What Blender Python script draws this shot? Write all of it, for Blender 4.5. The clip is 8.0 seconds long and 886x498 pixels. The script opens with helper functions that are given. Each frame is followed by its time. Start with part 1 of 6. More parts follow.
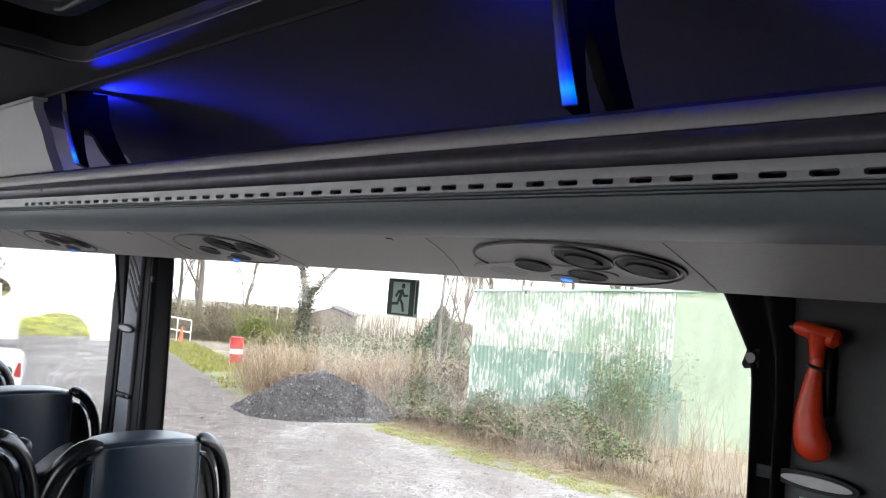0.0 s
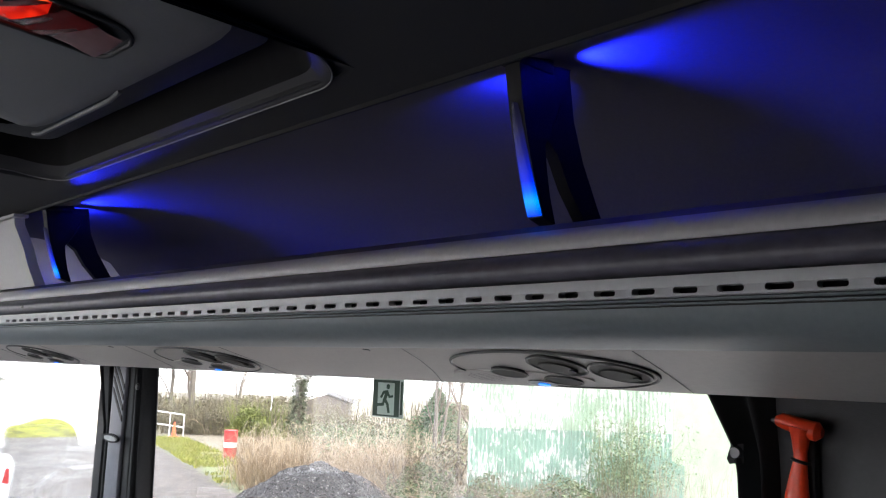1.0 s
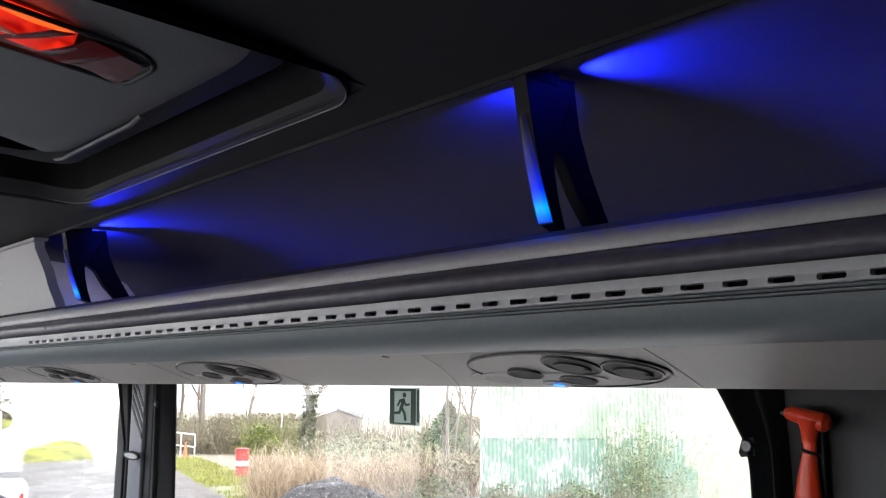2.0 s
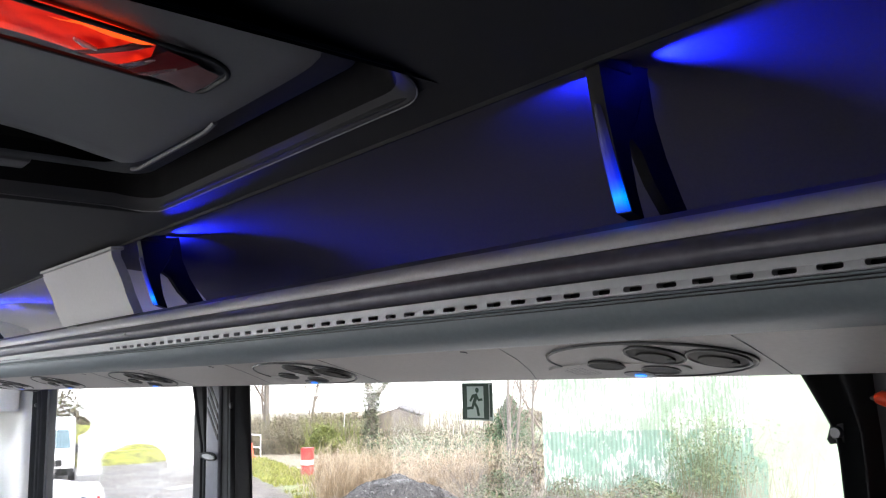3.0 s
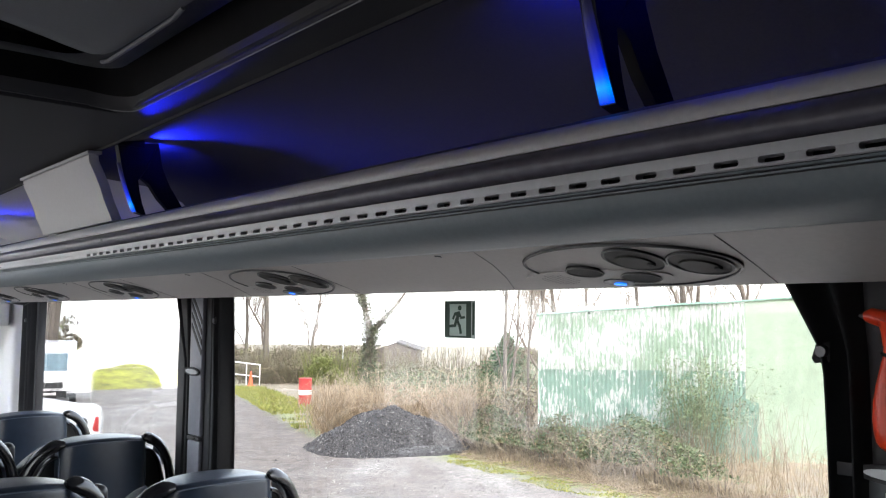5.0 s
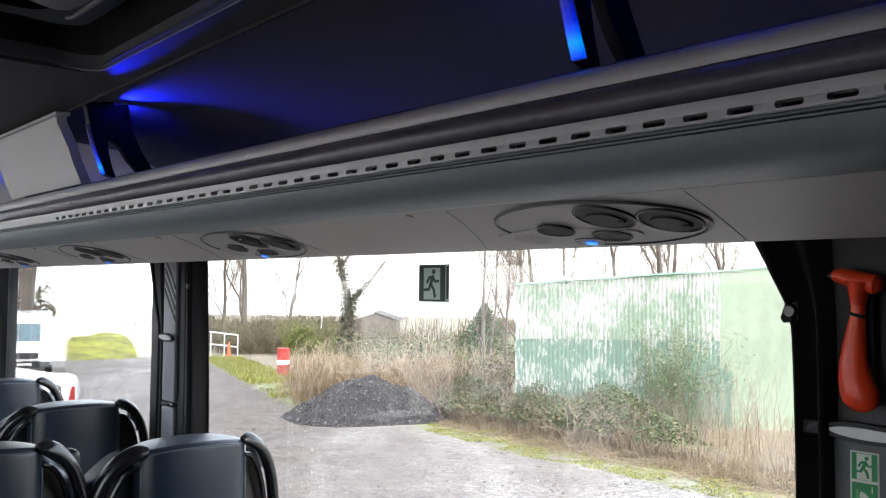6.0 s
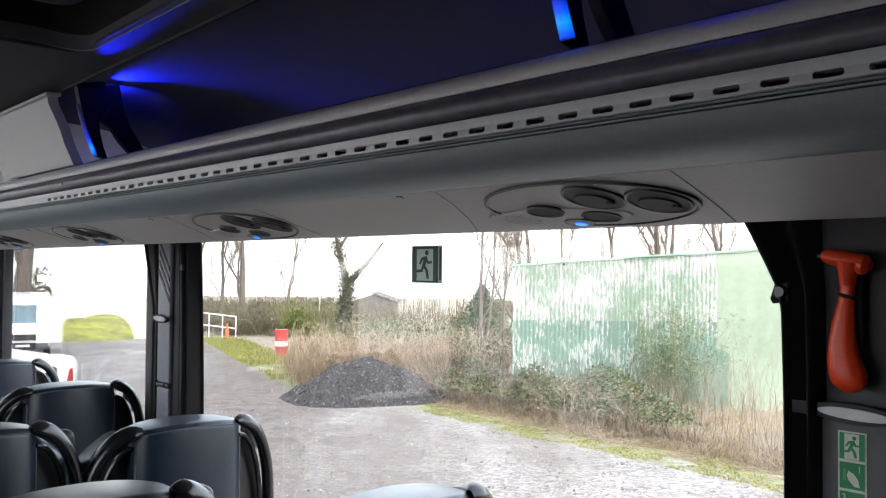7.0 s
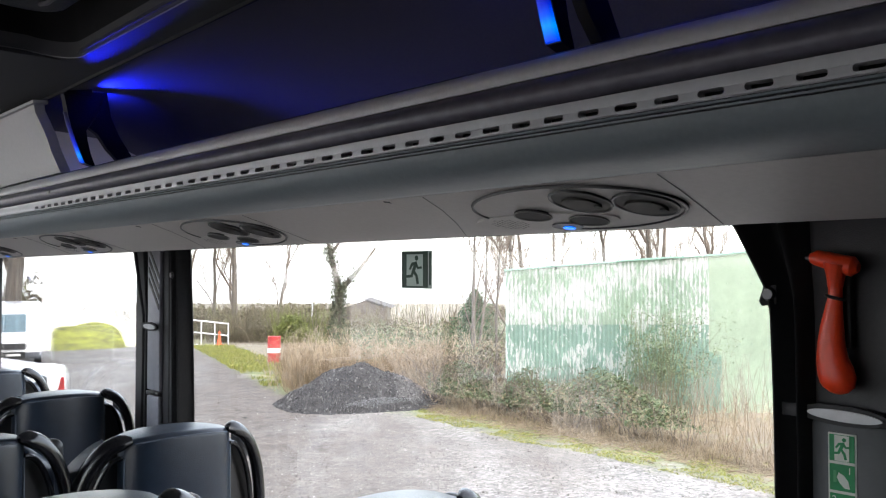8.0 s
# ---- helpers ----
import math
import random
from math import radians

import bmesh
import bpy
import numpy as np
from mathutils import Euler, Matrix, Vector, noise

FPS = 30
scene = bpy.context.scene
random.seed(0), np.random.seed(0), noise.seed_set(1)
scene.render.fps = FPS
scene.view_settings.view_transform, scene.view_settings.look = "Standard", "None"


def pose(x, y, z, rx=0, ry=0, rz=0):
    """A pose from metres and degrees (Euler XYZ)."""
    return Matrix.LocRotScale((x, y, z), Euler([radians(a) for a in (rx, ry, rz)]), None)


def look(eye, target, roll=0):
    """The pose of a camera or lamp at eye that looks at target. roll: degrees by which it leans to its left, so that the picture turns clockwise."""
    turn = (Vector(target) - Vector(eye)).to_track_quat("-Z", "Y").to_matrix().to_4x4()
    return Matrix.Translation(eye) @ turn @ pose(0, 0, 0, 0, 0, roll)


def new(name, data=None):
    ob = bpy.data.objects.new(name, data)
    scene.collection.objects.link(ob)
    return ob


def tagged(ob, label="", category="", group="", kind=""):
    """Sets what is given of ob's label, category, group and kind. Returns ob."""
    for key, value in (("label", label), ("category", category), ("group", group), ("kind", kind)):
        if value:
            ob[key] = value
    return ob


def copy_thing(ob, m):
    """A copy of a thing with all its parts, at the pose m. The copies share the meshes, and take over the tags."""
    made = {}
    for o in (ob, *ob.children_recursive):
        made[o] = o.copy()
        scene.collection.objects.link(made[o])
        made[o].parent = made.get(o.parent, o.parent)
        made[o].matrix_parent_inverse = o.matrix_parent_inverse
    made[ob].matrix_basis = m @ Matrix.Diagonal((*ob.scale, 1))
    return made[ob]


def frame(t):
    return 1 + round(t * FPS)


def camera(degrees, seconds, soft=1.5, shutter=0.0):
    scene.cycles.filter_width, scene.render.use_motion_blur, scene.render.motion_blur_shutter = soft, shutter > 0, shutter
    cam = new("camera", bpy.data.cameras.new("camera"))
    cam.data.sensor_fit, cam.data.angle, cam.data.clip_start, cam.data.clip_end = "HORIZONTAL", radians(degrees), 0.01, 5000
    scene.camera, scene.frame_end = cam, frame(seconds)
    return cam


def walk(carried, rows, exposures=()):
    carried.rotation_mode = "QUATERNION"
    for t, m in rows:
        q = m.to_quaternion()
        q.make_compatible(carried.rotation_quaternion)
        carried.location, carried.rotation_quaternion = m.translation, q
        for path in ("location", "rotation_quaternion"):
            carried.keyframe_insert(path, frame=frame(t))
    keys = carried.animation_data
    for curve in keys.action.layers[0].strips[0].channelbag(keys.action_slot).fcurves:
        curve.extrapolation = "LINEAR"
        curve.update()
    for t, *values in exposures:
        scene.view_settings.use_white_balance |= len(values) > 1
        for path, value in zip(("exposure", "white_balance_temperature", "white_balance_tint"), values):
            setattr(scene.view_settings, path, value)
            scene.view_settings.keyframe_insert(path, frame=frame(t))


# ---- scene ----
cam = camera(54.4, 8.0, soft=1.2)
PATH = [
    (0, (-0.146, -0.179, 1.448), (1.255, 1.246, 1.542), 4.6),
    (0.5, (-0.146, -0.189, 1.471), (1.253, 1.219, 1.71), 3.4),
    (1, (-0.14, -0.2, 1.483), (1.254, 1.206, 1.763), 2.0),
    (1.2, (-0.144, -0.208, 1.482), (1.255, 1.192, 1.769), 1.5),
    (2.3, (-0.183, -0.219, 1.472), (1.182, 1.21, 1.782), -0.5),
    (2.5, (-0.187, -0.217, 1.475), (1.152, 1.235, 1.789), -0.7),
    (3, (-0.194, -0.203, 1.472), (1.097, 1.296, 1.771), -1.3),
    (3.5, (-0.203, -0.182, 1.469), (1.027, 1.374, 1.728), -0.8),
    (4, (-0.196, -0.176, 1.468), (0.992, 1.417, 1.691), -0.1),
    (4.5, (-0.163, -0.186, 1.464), (1.047, 1.394, 1.659), 0.3),
    (5, (-0.132, -0.182, 1.432), (1.164, 1.333, 1.588), 0.5),
    (5.2, (-0.128, -0.182, 1.426), (1.188, 1.321, 1.556), 0.5),
    (6.5, (-0.116, -0.184, 1.418), (1.223, 1.299, 1.493), 0.6),
    (7, (-0.112, -0.188, 1.418), (1.229, 1.295, 1.464), 0.5),
    (7.5, (-0.112, -0.182, 1.414), (1.24, 1.29, 1.478), 0.2),
    (8, (-0.106, -0.189, 1.418), (1.248, 1.282, 1.476), 0.0),
]
walk(cam, [(t, look(eye, target, roll)) for t, eye, target, roll in PATH],
     exposures=[(0, 2.4), (0.5, 2.62), (1.0, 2.78), (2.5, 2.92), (3.5, 2.76), (4.5, 2.56), (5.2, 2.45), (6.5, 2.34), (8, 2.32)])

# ---- light ----
world = bpy.data.worlds.new("sky")
scene.world = world
world.use_nodes = True
wn = world.node_tree.nodes
sky = wn.new("ShaderNodeTexSky")
sky.sky_type = "NISHITA"
sky.sun_disc = False
sky.sun_elevation, sky.sun_rotation = radians(38), radians(200)
sky.dust_density, sky.air_density, sky.ozone_density = 2.0, 1.0, 1.0
cloud = wn.new("ShaderNodeMix")
cloud.data_type = "RGBA"
cloud.inputs["Factor"].default_value = 0.85
cloud.inputs["B"].default_value = (0.965, 0.985, 1.015, 1)
world.node_tree.links.new(sky.outputs[0], cloud.inputs["A"])
world.node_tree.links.new(cloud.outputs["Result"], wn["Background"].inputs["Color"])
wn["Background"].inputs["Strength"].default_value = 0.65
sun_data = bpy.data.lights.new("sun", "SUN")
sun_data.energy, sun_data.angle, sun_data.color = 0.6, radians(20), (1.0, 0.96, 0.9)
sun = new("sun", sun_data)
sun.matrix_world = pose(0, 0, 30, 52, 0, 200 - 180)


# ---- materials ----
def mat(name, color, rough=0.5, metal=0.0, var=0.25, scale=8.0, fine=60.0, bump=0.1, bump_scale=200.0,
        second=None, stretch=(1, 1, 1), sheen=0.0, spec=0.5, coat=0.0):
    """Principled surface: two scales of colour variation, roughness variation and a fine relief."""
    m = bpy.data.materials.new(name)
    m.use_nodes = True
    n, l = m.node_tree.nodes, m.node_tree.links
    b = n["Principled BSDF"]
    co = n.new("ShaderNodeTexCoord")
    mp = n.new("ShaderNodeMapping")
    mp.inputs["Scale"].default_value = stretch
    l.new(co.outputs["Object"], mp.inputs["Vector"])
    big, small, rel = (n.new("ShaderNodeTexNoise") for _ in range(3))
    for tex, sc, det in ((big, scale, 4), (small, fine, 3), (rel, bump_scale, 2)):
        tex.inputs["Scale"].default_value = sc
        tex.inputs["Detail"].default_value = det
        l.new(mp.outputs[0], tex.inputs["Vector"])
    ramp = n.new("ShaderNodeMapRange")
    ramp.inputs["From Min"].default_value, ramp.inputs["From Max"].default_value = 0.3, 0.7
    add = n.new("ShaderNodeMath")
    add.operation = "MULTIPLY_ADD"
    l.new(small.outputs["Fac"], add.inputs[0])
    add.inputs[1].default_value = 0.5
    half = n.new("ShaderNodeMath")
    half.operation = "MULTIPLY"
    half.inputs[1].default_value = 0.5
    l.new(big.outputs["Fac"], half.inputs[0])
    l.new(half.outputs[0], add.inputs[2])
    l.new(add.outputs[0], ramp.inputs["Value"])
    mix = n.new("ShaderNodeMix")
    mix.data_type = "RGBA"
    c2 = second or tuple(c * (1 - var) for c in color)
    mix.inputs["A"].default_value = (*c2, 1)
    mix.inputs["B"].default_value = (*[min(1, c * (1 + 0.4 * var)) for c in color], 1)
    l.new(ramp.outputs[0], mix.inputs["Factor"])
    l.new(mix.outputs["Result"], b.inputs["Base Color"])
    rr = n.new("ShaderNodeMapRange")
    rr.inputs["To Min"].default_value, rr.inputs["To Max"].default_value = max(0.02, rough - 0.08), min(1, rough + 0.08)
    l.new(big.outputs["Fac"], rr.inputs["Value"])
    l.new(rr.outputs[0], b.inputs["Roughness"])
    b.inputs["Metallic"].default_value = metal
    b.inputs["Specular IOR Level"].default_value = spec
    b.inputs["Sheen Weight"].default_value = sheen
    b.inputs["Coat Weight"].default_value = coat
    if bump:
        bp = n.new("ShaderNodeBump")
        bp.inputs["Strength"].default_value = bump
        bp.inputs["Distance"].default_value = 0.002
        l.new(rel.outputs["Fac"], bp.inputs["Height"])
        l.new(bp.outputs[0], b.inputs["Normal"])
    return m


def leafy(name, dark, light, dry=None):
    """Leaves and stalks: each loose piece takes its own shade."""
    m = bpy.data.materials.new(name)
    m.use_nodes = True
    n, l = m.node_tree.nodes, m.node_tree.links
    b = n["Principled BSDF"]
    geo = n.new("ShaderNodeNewGeometry")
    ramp = n.new("ShaderNodeValToRGB")
    ramp.color_ramp.elements[0].color, ramp.color_ramp.elements[1].color = (*dark, 1), (*light, 1)
    if dry:
        e = ramp.color_ramp.elements.new(0.88)
        e.color = (*light, 1)
        ramp.color_ramp.elements[2].color = (*dry, 1)
    l.new(geo.outputs["Random Per Island"], ramp.inputs["Fac"])
    l.new(ramp.outputs[0], b.inputs["Base Color"])
    b.inputs["Roughness"].default_value = 0.6
    b.inputs["Specular IOR Level"].default_value = 0.25
    return m


def glowing(name, color, strength):
    m = bpy.data.materials.new(name)
    m.use_nodes = True
    b = m.node_tree.nodes["Principled BSDF"]
    b.inputs["Base Color"].default_value = (*[0.4 * c for c in color], 1)
    b.inputs["Emission Color"].default_value = (*color, 1)
    b.inputs["Emission Strength"].default_value = strength
    b.inputs["Roughness"].default_value = 0.3
    return m


def pane_glass(name, tint=(1, 1, 1), ior=1.5):
    """A clear pane: straight through, with a mirror's share of gloss by the angle."""
    m = bpy.data.materials.new(name)
    m.use_nodes = True
    n, l = m.node_tree.nodes, m.node_tree.links
    n.remove(n["Principled BSDF"])
    tr, gl, mx, lw, pw, ma = (n.new("ShaderNode" + k) for k in ("BsdfTransparent", "BsdfGlossy", "MixShader", "LayerWeight", "Math", "Math"))
    tr.inputs["Color"].default_value = (*tint, 1)
    gl.inputs["Roughness"].default_value = 0.0
    lw.inputs["Blend"].default_value = 0.5
    pw.operation, ma.operation = "POWER", "MULTIPLY_ADD"
    pw.inputs[1].default_value = 3.0
    r0 = ((ior - 1) / (ior + 1)) ** 2
    ma.inputs[1].default_value, ma.inputs[2].default_value = 1 - r0, r0
    l.new(lw.outputs["Facing"], pw.inputs[0])
    l.new(pw.outputs[0], ma.inputs[0])
    l.new(ma.outputs[0], mx.inputs[0])
    l.new(tr.outputs[0], mx.inputs[1])
    l.new(gl.outputs[0], mx.inputs[2])
    l.new(mx.outputs[0], n["Material Output"].inputs["Surface"])
    return m


def thin_film(name, color, share):
    """A thin film that lets daylight glow through."""
    m = mat(name, color, 0.5, var=0.12, scale=40, bump=0.0)
    n, l = m.node_tree.nodes, m.node_tree.links
    tl, mx = n.new("ShaderNodeBsdfTranslucent"), n.new("ShaderNodeMixShader")
    tl.inputs["Color"].default_value = (*color, 1)
    mx.inputs[0].default_value = share
    l.new(n["Principled BSDF"].outputs[0], mx.inputs[1])
    l.new(tl.outputs[0], mx.inputs[2])
    l.new(mx.outputs[0], n["Material Output"].inputs["Surface"])
    return m


SIGN_FILM = thin_film("sign_back_grey_film", (0.42, 0.47, 0.43), 0.6)
DARK = mat("dark_headlining", (0.030, 0.030, 0.034), 0.7, var=0.2, scale=3, fine=300, bump=0.3, bump_scale=900)
HATCH = mat("hatch_plastic", (0.125, 0.125, 0.133), 0.32, spec=0.9, var=0.15, scale=4, fine=200, bump=0.12, bump_scale=700)
BLACK = mat("black_plastic", (0.022, 0.022, 0.024), 0.4, var=0.3, scale=20, fine=120, bump=0.1, bump_scale=600)
BRACKET = mat("matt_black_bracket", (0.010, 0.010, 0.011), 0.5, spec=0.3, var=0.3, scale=20, fine=120, bump=0.1, bump_scale=600)
RACK_GREY = mat("rack_grey_moulding", (0.24, 0.275, 0.29), 0.5, spec=0.4, var=0.12, scale=3, fine=150, bump=0.06, bump_scale=500)
RACK_LIGHT = mat("rack_light_strip", (0.58, 0.585, 0.60), 0.38, var=0.1, scale=4, fine=150, bump=0.04)
RACK_RAIL = mat("rack_vinyl_rail", (0.125, 0.118, 0.15), 0.36, var=0.45, scale=11, fine=70, bump=0.10, bump_scale=260)
RACK_LIP = mat("rack_lip_moulding", (0.58, 0.57, 0.59), 0.45, var=0.12, scale=3, fine=150, bump=0.06)
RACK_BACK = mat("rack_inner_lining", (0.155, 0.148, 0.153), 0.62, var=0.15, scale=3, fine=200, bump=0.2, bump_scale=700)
UNDER = mat("beige_grey_plastic", (0.50, 0.475, 0.45), 0.5, var=0.1, scale=3, fine=150, bump=0.1, bump_scale=600)
COVER = mat("locker_cover_plastic", (0.60, 0.595, 0.60), 0.5, var=0.08, scale=3, fine=120, bump=0.1)
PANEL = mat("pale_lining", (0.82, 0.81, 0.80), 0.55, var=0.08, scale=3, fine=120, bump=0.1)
CAB_WHITE = mat("cab_white_trim", (0.78, 0.77, 0.76), 0.5, var=0.08, scale=4, fine=90, bump=0.08)
LEATHER = mat("blue_black_leather", (0.015, 0.024, 0.041), 0.32, var=0.25, scale=5, fine=60, bump=0.18, bump_scale=420)
GRIP = mat("glossy_black_grip", (0.012, 0.012, 0.014), 0.22, var=0.3, scale=14, fine=90, bump=0.05, bump_scale=400)
PIPING = mat("seat_piping", (0.10, 0.12, 0.15), 0.45, var=0.2, scale=20, bump=0.1)
CURTAIN = mat("black_curtain_cloth", (0.028, 0.028, 0.031), 0.9, var=0.4, scale=15, fine=300, bump=0.5, bump_scale=1200, sheen=0.05)
GREYTRIM = mat("lilac_grey_trim", (0.26, 0.265, 0.30), 0.45, var=0.15, scale=6, bump=0.08)
PILLAR = mat("charcoal_trim", (0.027, 0.027, 0.031), 0.6, var=0.25, scale=8, fine=150, bump=0.2, bump_scale=700)
ORANGE = mat("hammer_orange_plastic", (0.90, 0.062, 0.014), 0.34, var=0.12, scale=20, fine=120, bump=0.06)
CHROME = mat("satin_metal", (0.10, 0.10, 0.105), 0.3, metal=0.9, var=0.1, scale=30, bump=0.03)
PLATE = mat("silver_grey_plate", (0.5, 0.51, 0.53), 0.35, metal=0.2, var=0.15, scale=30, bump=0.05)
SIGN_GREEN = mat("sign_green", (0.0, 0.27, 0.08), 0.45, var=0.1, scale=30, bump=0.0)
SIGN_WHITE = mat("sign_white", (0.72, 0.78, 0.70), 0.5, var=0.08, scale=30, bump=0.0)
SIGN_DARK = mat("sign_back_dark_green", (0.012, 0.045, 0.025), 0.5, var=0.2, scale=40, bump=0.0)
FLOOR = mat("bus_floor_vinyl", (0.20, 0.20, 0.205), 0.5, var=0.3, scale=10, fine=200)
LAMP_GREY = mat("vent_dark_glass", (0.03, 0.03, 0.031), 0.6, spec=0.2, var=0.2, scale=40, bump=0.0)
VENT_GREY = mat("vent_grey_plastic", (0.13, 0.127, 0.123), 0.4, var=0.12, scale=30, bump=0.05)
NOZZLE = mat("nozzle_brown_grey", (0.055, 0.052, 0.048), 0.6, var=0.15, scale=40, bump=0.05, spec=0.2)
VENT_WHITE = mat("vent_white_frame", (0.9, 0.9, 0.9), 0.35, var=0.08, scale=20, bump=0.03)
BLUE_CORE = glowing("cyan_led_core", (0.0, 0.14, 1.0), 0.42)


def lens_glow():
    """The bracket lens: bright at its foot, fading to dark grey plastic at its top."""
    m = glowing("blue_lens_strip", (0.0, 0.02, 1.0), 1.0)
    n, l = m.node_tree.nodes, m.node_tree.links
    b = n["Principled BSDF"]
    b.inputs["Base Color"].default_value = (0.012, 0.012, 0.018, 1)
    b.inputs["Specular IOR Level"].default_value = 0.25
    co, sep, ramp = n.new("ShaderNodeTexCoord"), n.new("ShaderNodeSeparateXYZ"), n.new("ShaderNodeValToRGB")
    rng_ = n.new("ShaderNodeMapRange")
    rng_.inputs["From Min"].default_value, rng_.inputs["From Max"].default_value = 0.010, 0.112
    l.new(co.outputs["Object"], sep.inputs[0])
    l.new(sep.outputs["Z"], rng_.inputs["Value"])
    l.new(rng_.outputs[0], ramp.inputs["Fac"])
    cr = ramp.color_ramp
    cr.elements[0].color, cr.elements[1].color = (0.0, 0.006, 0.14, 1), (0.001, 0.001, 0.003, 1)
    for p, c in ((0.05, (0.0, 0.022, 0.24, 1)), (0.15, (0.0, 0.070, 0.27, 1)), (0.24, (0.0, 0.020, 0.22, 1)), (0.34, (0.0, 0.003, 0.13, 1)), (0.6, (0.001, 0.0015, 0.030, 1)), (0.85, (0.002, 0.002, 0.007, 1))):
        cr.elements.new(p).color = c
    l.new(ramp.outputs[0], b.inputs["Emission Color"])
    return m


BLUE_LENS = lens_glow()
# No lamp: mottled emission stands in for daylight through the red plastic.
RED_COVER_GLOW = glowing("red_cover_glow", (1.0, 0.008, 0.003), 0.115)
_n, _l = RED_COVER_GLOW.node_tree.nodes, RED_COVER_GLOW.node_tree.links
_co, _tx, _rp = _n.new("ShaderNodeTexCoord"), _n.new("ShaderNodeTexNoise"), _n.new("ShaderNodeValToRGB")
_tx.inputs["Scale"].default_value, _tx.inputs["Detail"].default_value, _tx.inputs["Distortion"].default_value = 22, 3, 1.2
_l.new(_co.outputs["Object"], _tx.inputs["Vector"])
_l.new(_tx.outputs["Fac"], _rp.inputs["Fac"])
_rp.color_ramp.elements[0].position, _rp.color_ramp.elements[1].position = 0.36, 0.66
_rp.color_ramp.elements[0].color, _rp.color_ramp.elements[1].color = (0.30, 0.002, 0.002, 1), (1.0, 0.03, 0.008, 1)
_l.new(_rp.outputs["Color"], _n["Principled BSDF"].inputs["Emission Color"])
ORANGE_COVER_GLOW = glowing("orange_cover_glow", (1.0, 0.09, 0.01), 0.22)
DEEP_RED = mat("dark_red_plastic", (0.16, 0.012, 0.012), 0.2, var=0.2, bump=0)
GLASS = pane_glass("window_glass", (0.97, 0.97, 0.97), 1.48)
VAN_WHITE = mat("white_vehicle_paint", (0.8, 0.8, 0.8), 0.25, var=0.05, scale=3, bump=0.0, coat=0.4)
VAN_GLASS = mat("vehicle_dark_glass", (0.12, 0.19, 0.22), 0.08, var=0.1, scale=2, bump=0.0, spec=0.8)
RUBBER = mat("black_rubber", (0.014, 0.014, 0.014), 0.8, var=0.2, scale=30, spec=0.2)
RED_PAINT = mat("red_drum_paint", (0.42, 0.03, 0.025), 0.5, var=0.3, scale=6, fine=40)
WHITE_PAINT = mat("white_weathered_paint", (0.72, 0.72, 0.70), 0.5, var=0.15, scale=6, fine=40)
CONE_ORANGE = mat("cone_orange", (0.75, 0.1, 0.02), 0.5, var=0.15, scale=8)
BARK = mat("grey_brown_bark", (0.14, 0.12, 0.10), 0.9, var=0.5, scale=4, fine=30, bump=0.8, bump_scale=25, stretch=(1, 1, 0.3))
TWIG = mat("brown_twig", (0.15, 0.12, 0.095), 0.9, var=0.4, scale=5, bump=0)
TILE_ROOF = mat("brown_roof_tile", (0.075, 0.065, 0.06), 0.85, var=0.3, scale=2, fine=10)
RENDER_WALL = mat("brown_house_wall", (0.10, 0.085, 0.075), 0.8, var=0.15, scale=1, fine=10)
COAL = mat("dark_road_planings", (0.043, 0.040, 0.039), 0.9, var=0.55, scale=6, fine=45, bump=1.0, bump_scale=40)
STONE = leafy("planings_stone", (0.016, 0.015, 0.015), (0.082, 0.077, 0.075), (0.19, 0.185, 0.18))
PEBBLE = leafy("yard_pebble", (0.07, 0.063, 0.056), (0.26, 0.245, 0.225), (0.42, 0.40, 0.375))
BRAMBLE = leafy("bramble_leaf", (0.045, 0.070, 0.03), (0.14, 0.17, 0.085), (0.24, 0.18, 0.10))
SHRUB = leafy("shrub_leaf", (0.09, 0.13, 0.065), (0.22, 0.27, 0.15))
DRY = leafy("dry_grass", (0.12, 0.085, 0.052), (0.30, 0.24, 0.16))
REED = leafy("red_brown_reed", (0.13, 0.09, 0.055), (0.31, 0.235, 0.15))
LANE_MOSS = leafy("lane_moss", (0.11, 0.125, 0.032), (0.30, 0.305, 0.065), (0.26, 0.21, 0.12))
HEDGE = leafy("winter_hedge", (0.075, 0.062, 0.042), (0.18, 0.155, 0.10), (0.15, 0.18, 0.06))
HEDGE_GREEN = leafy("yellow_green_hedge", (0.09, 0.105, 0.03), (0.21, 0.235, 0.065))
IVY = leafy("ivy_leaf", (0.05, 0.06, 0.035), (0.13, 0.14, 0.085))
FIR = leafy("conifer_needles", (0.022, 0.05, 0.022), (0.085, 0.15, 0.06))


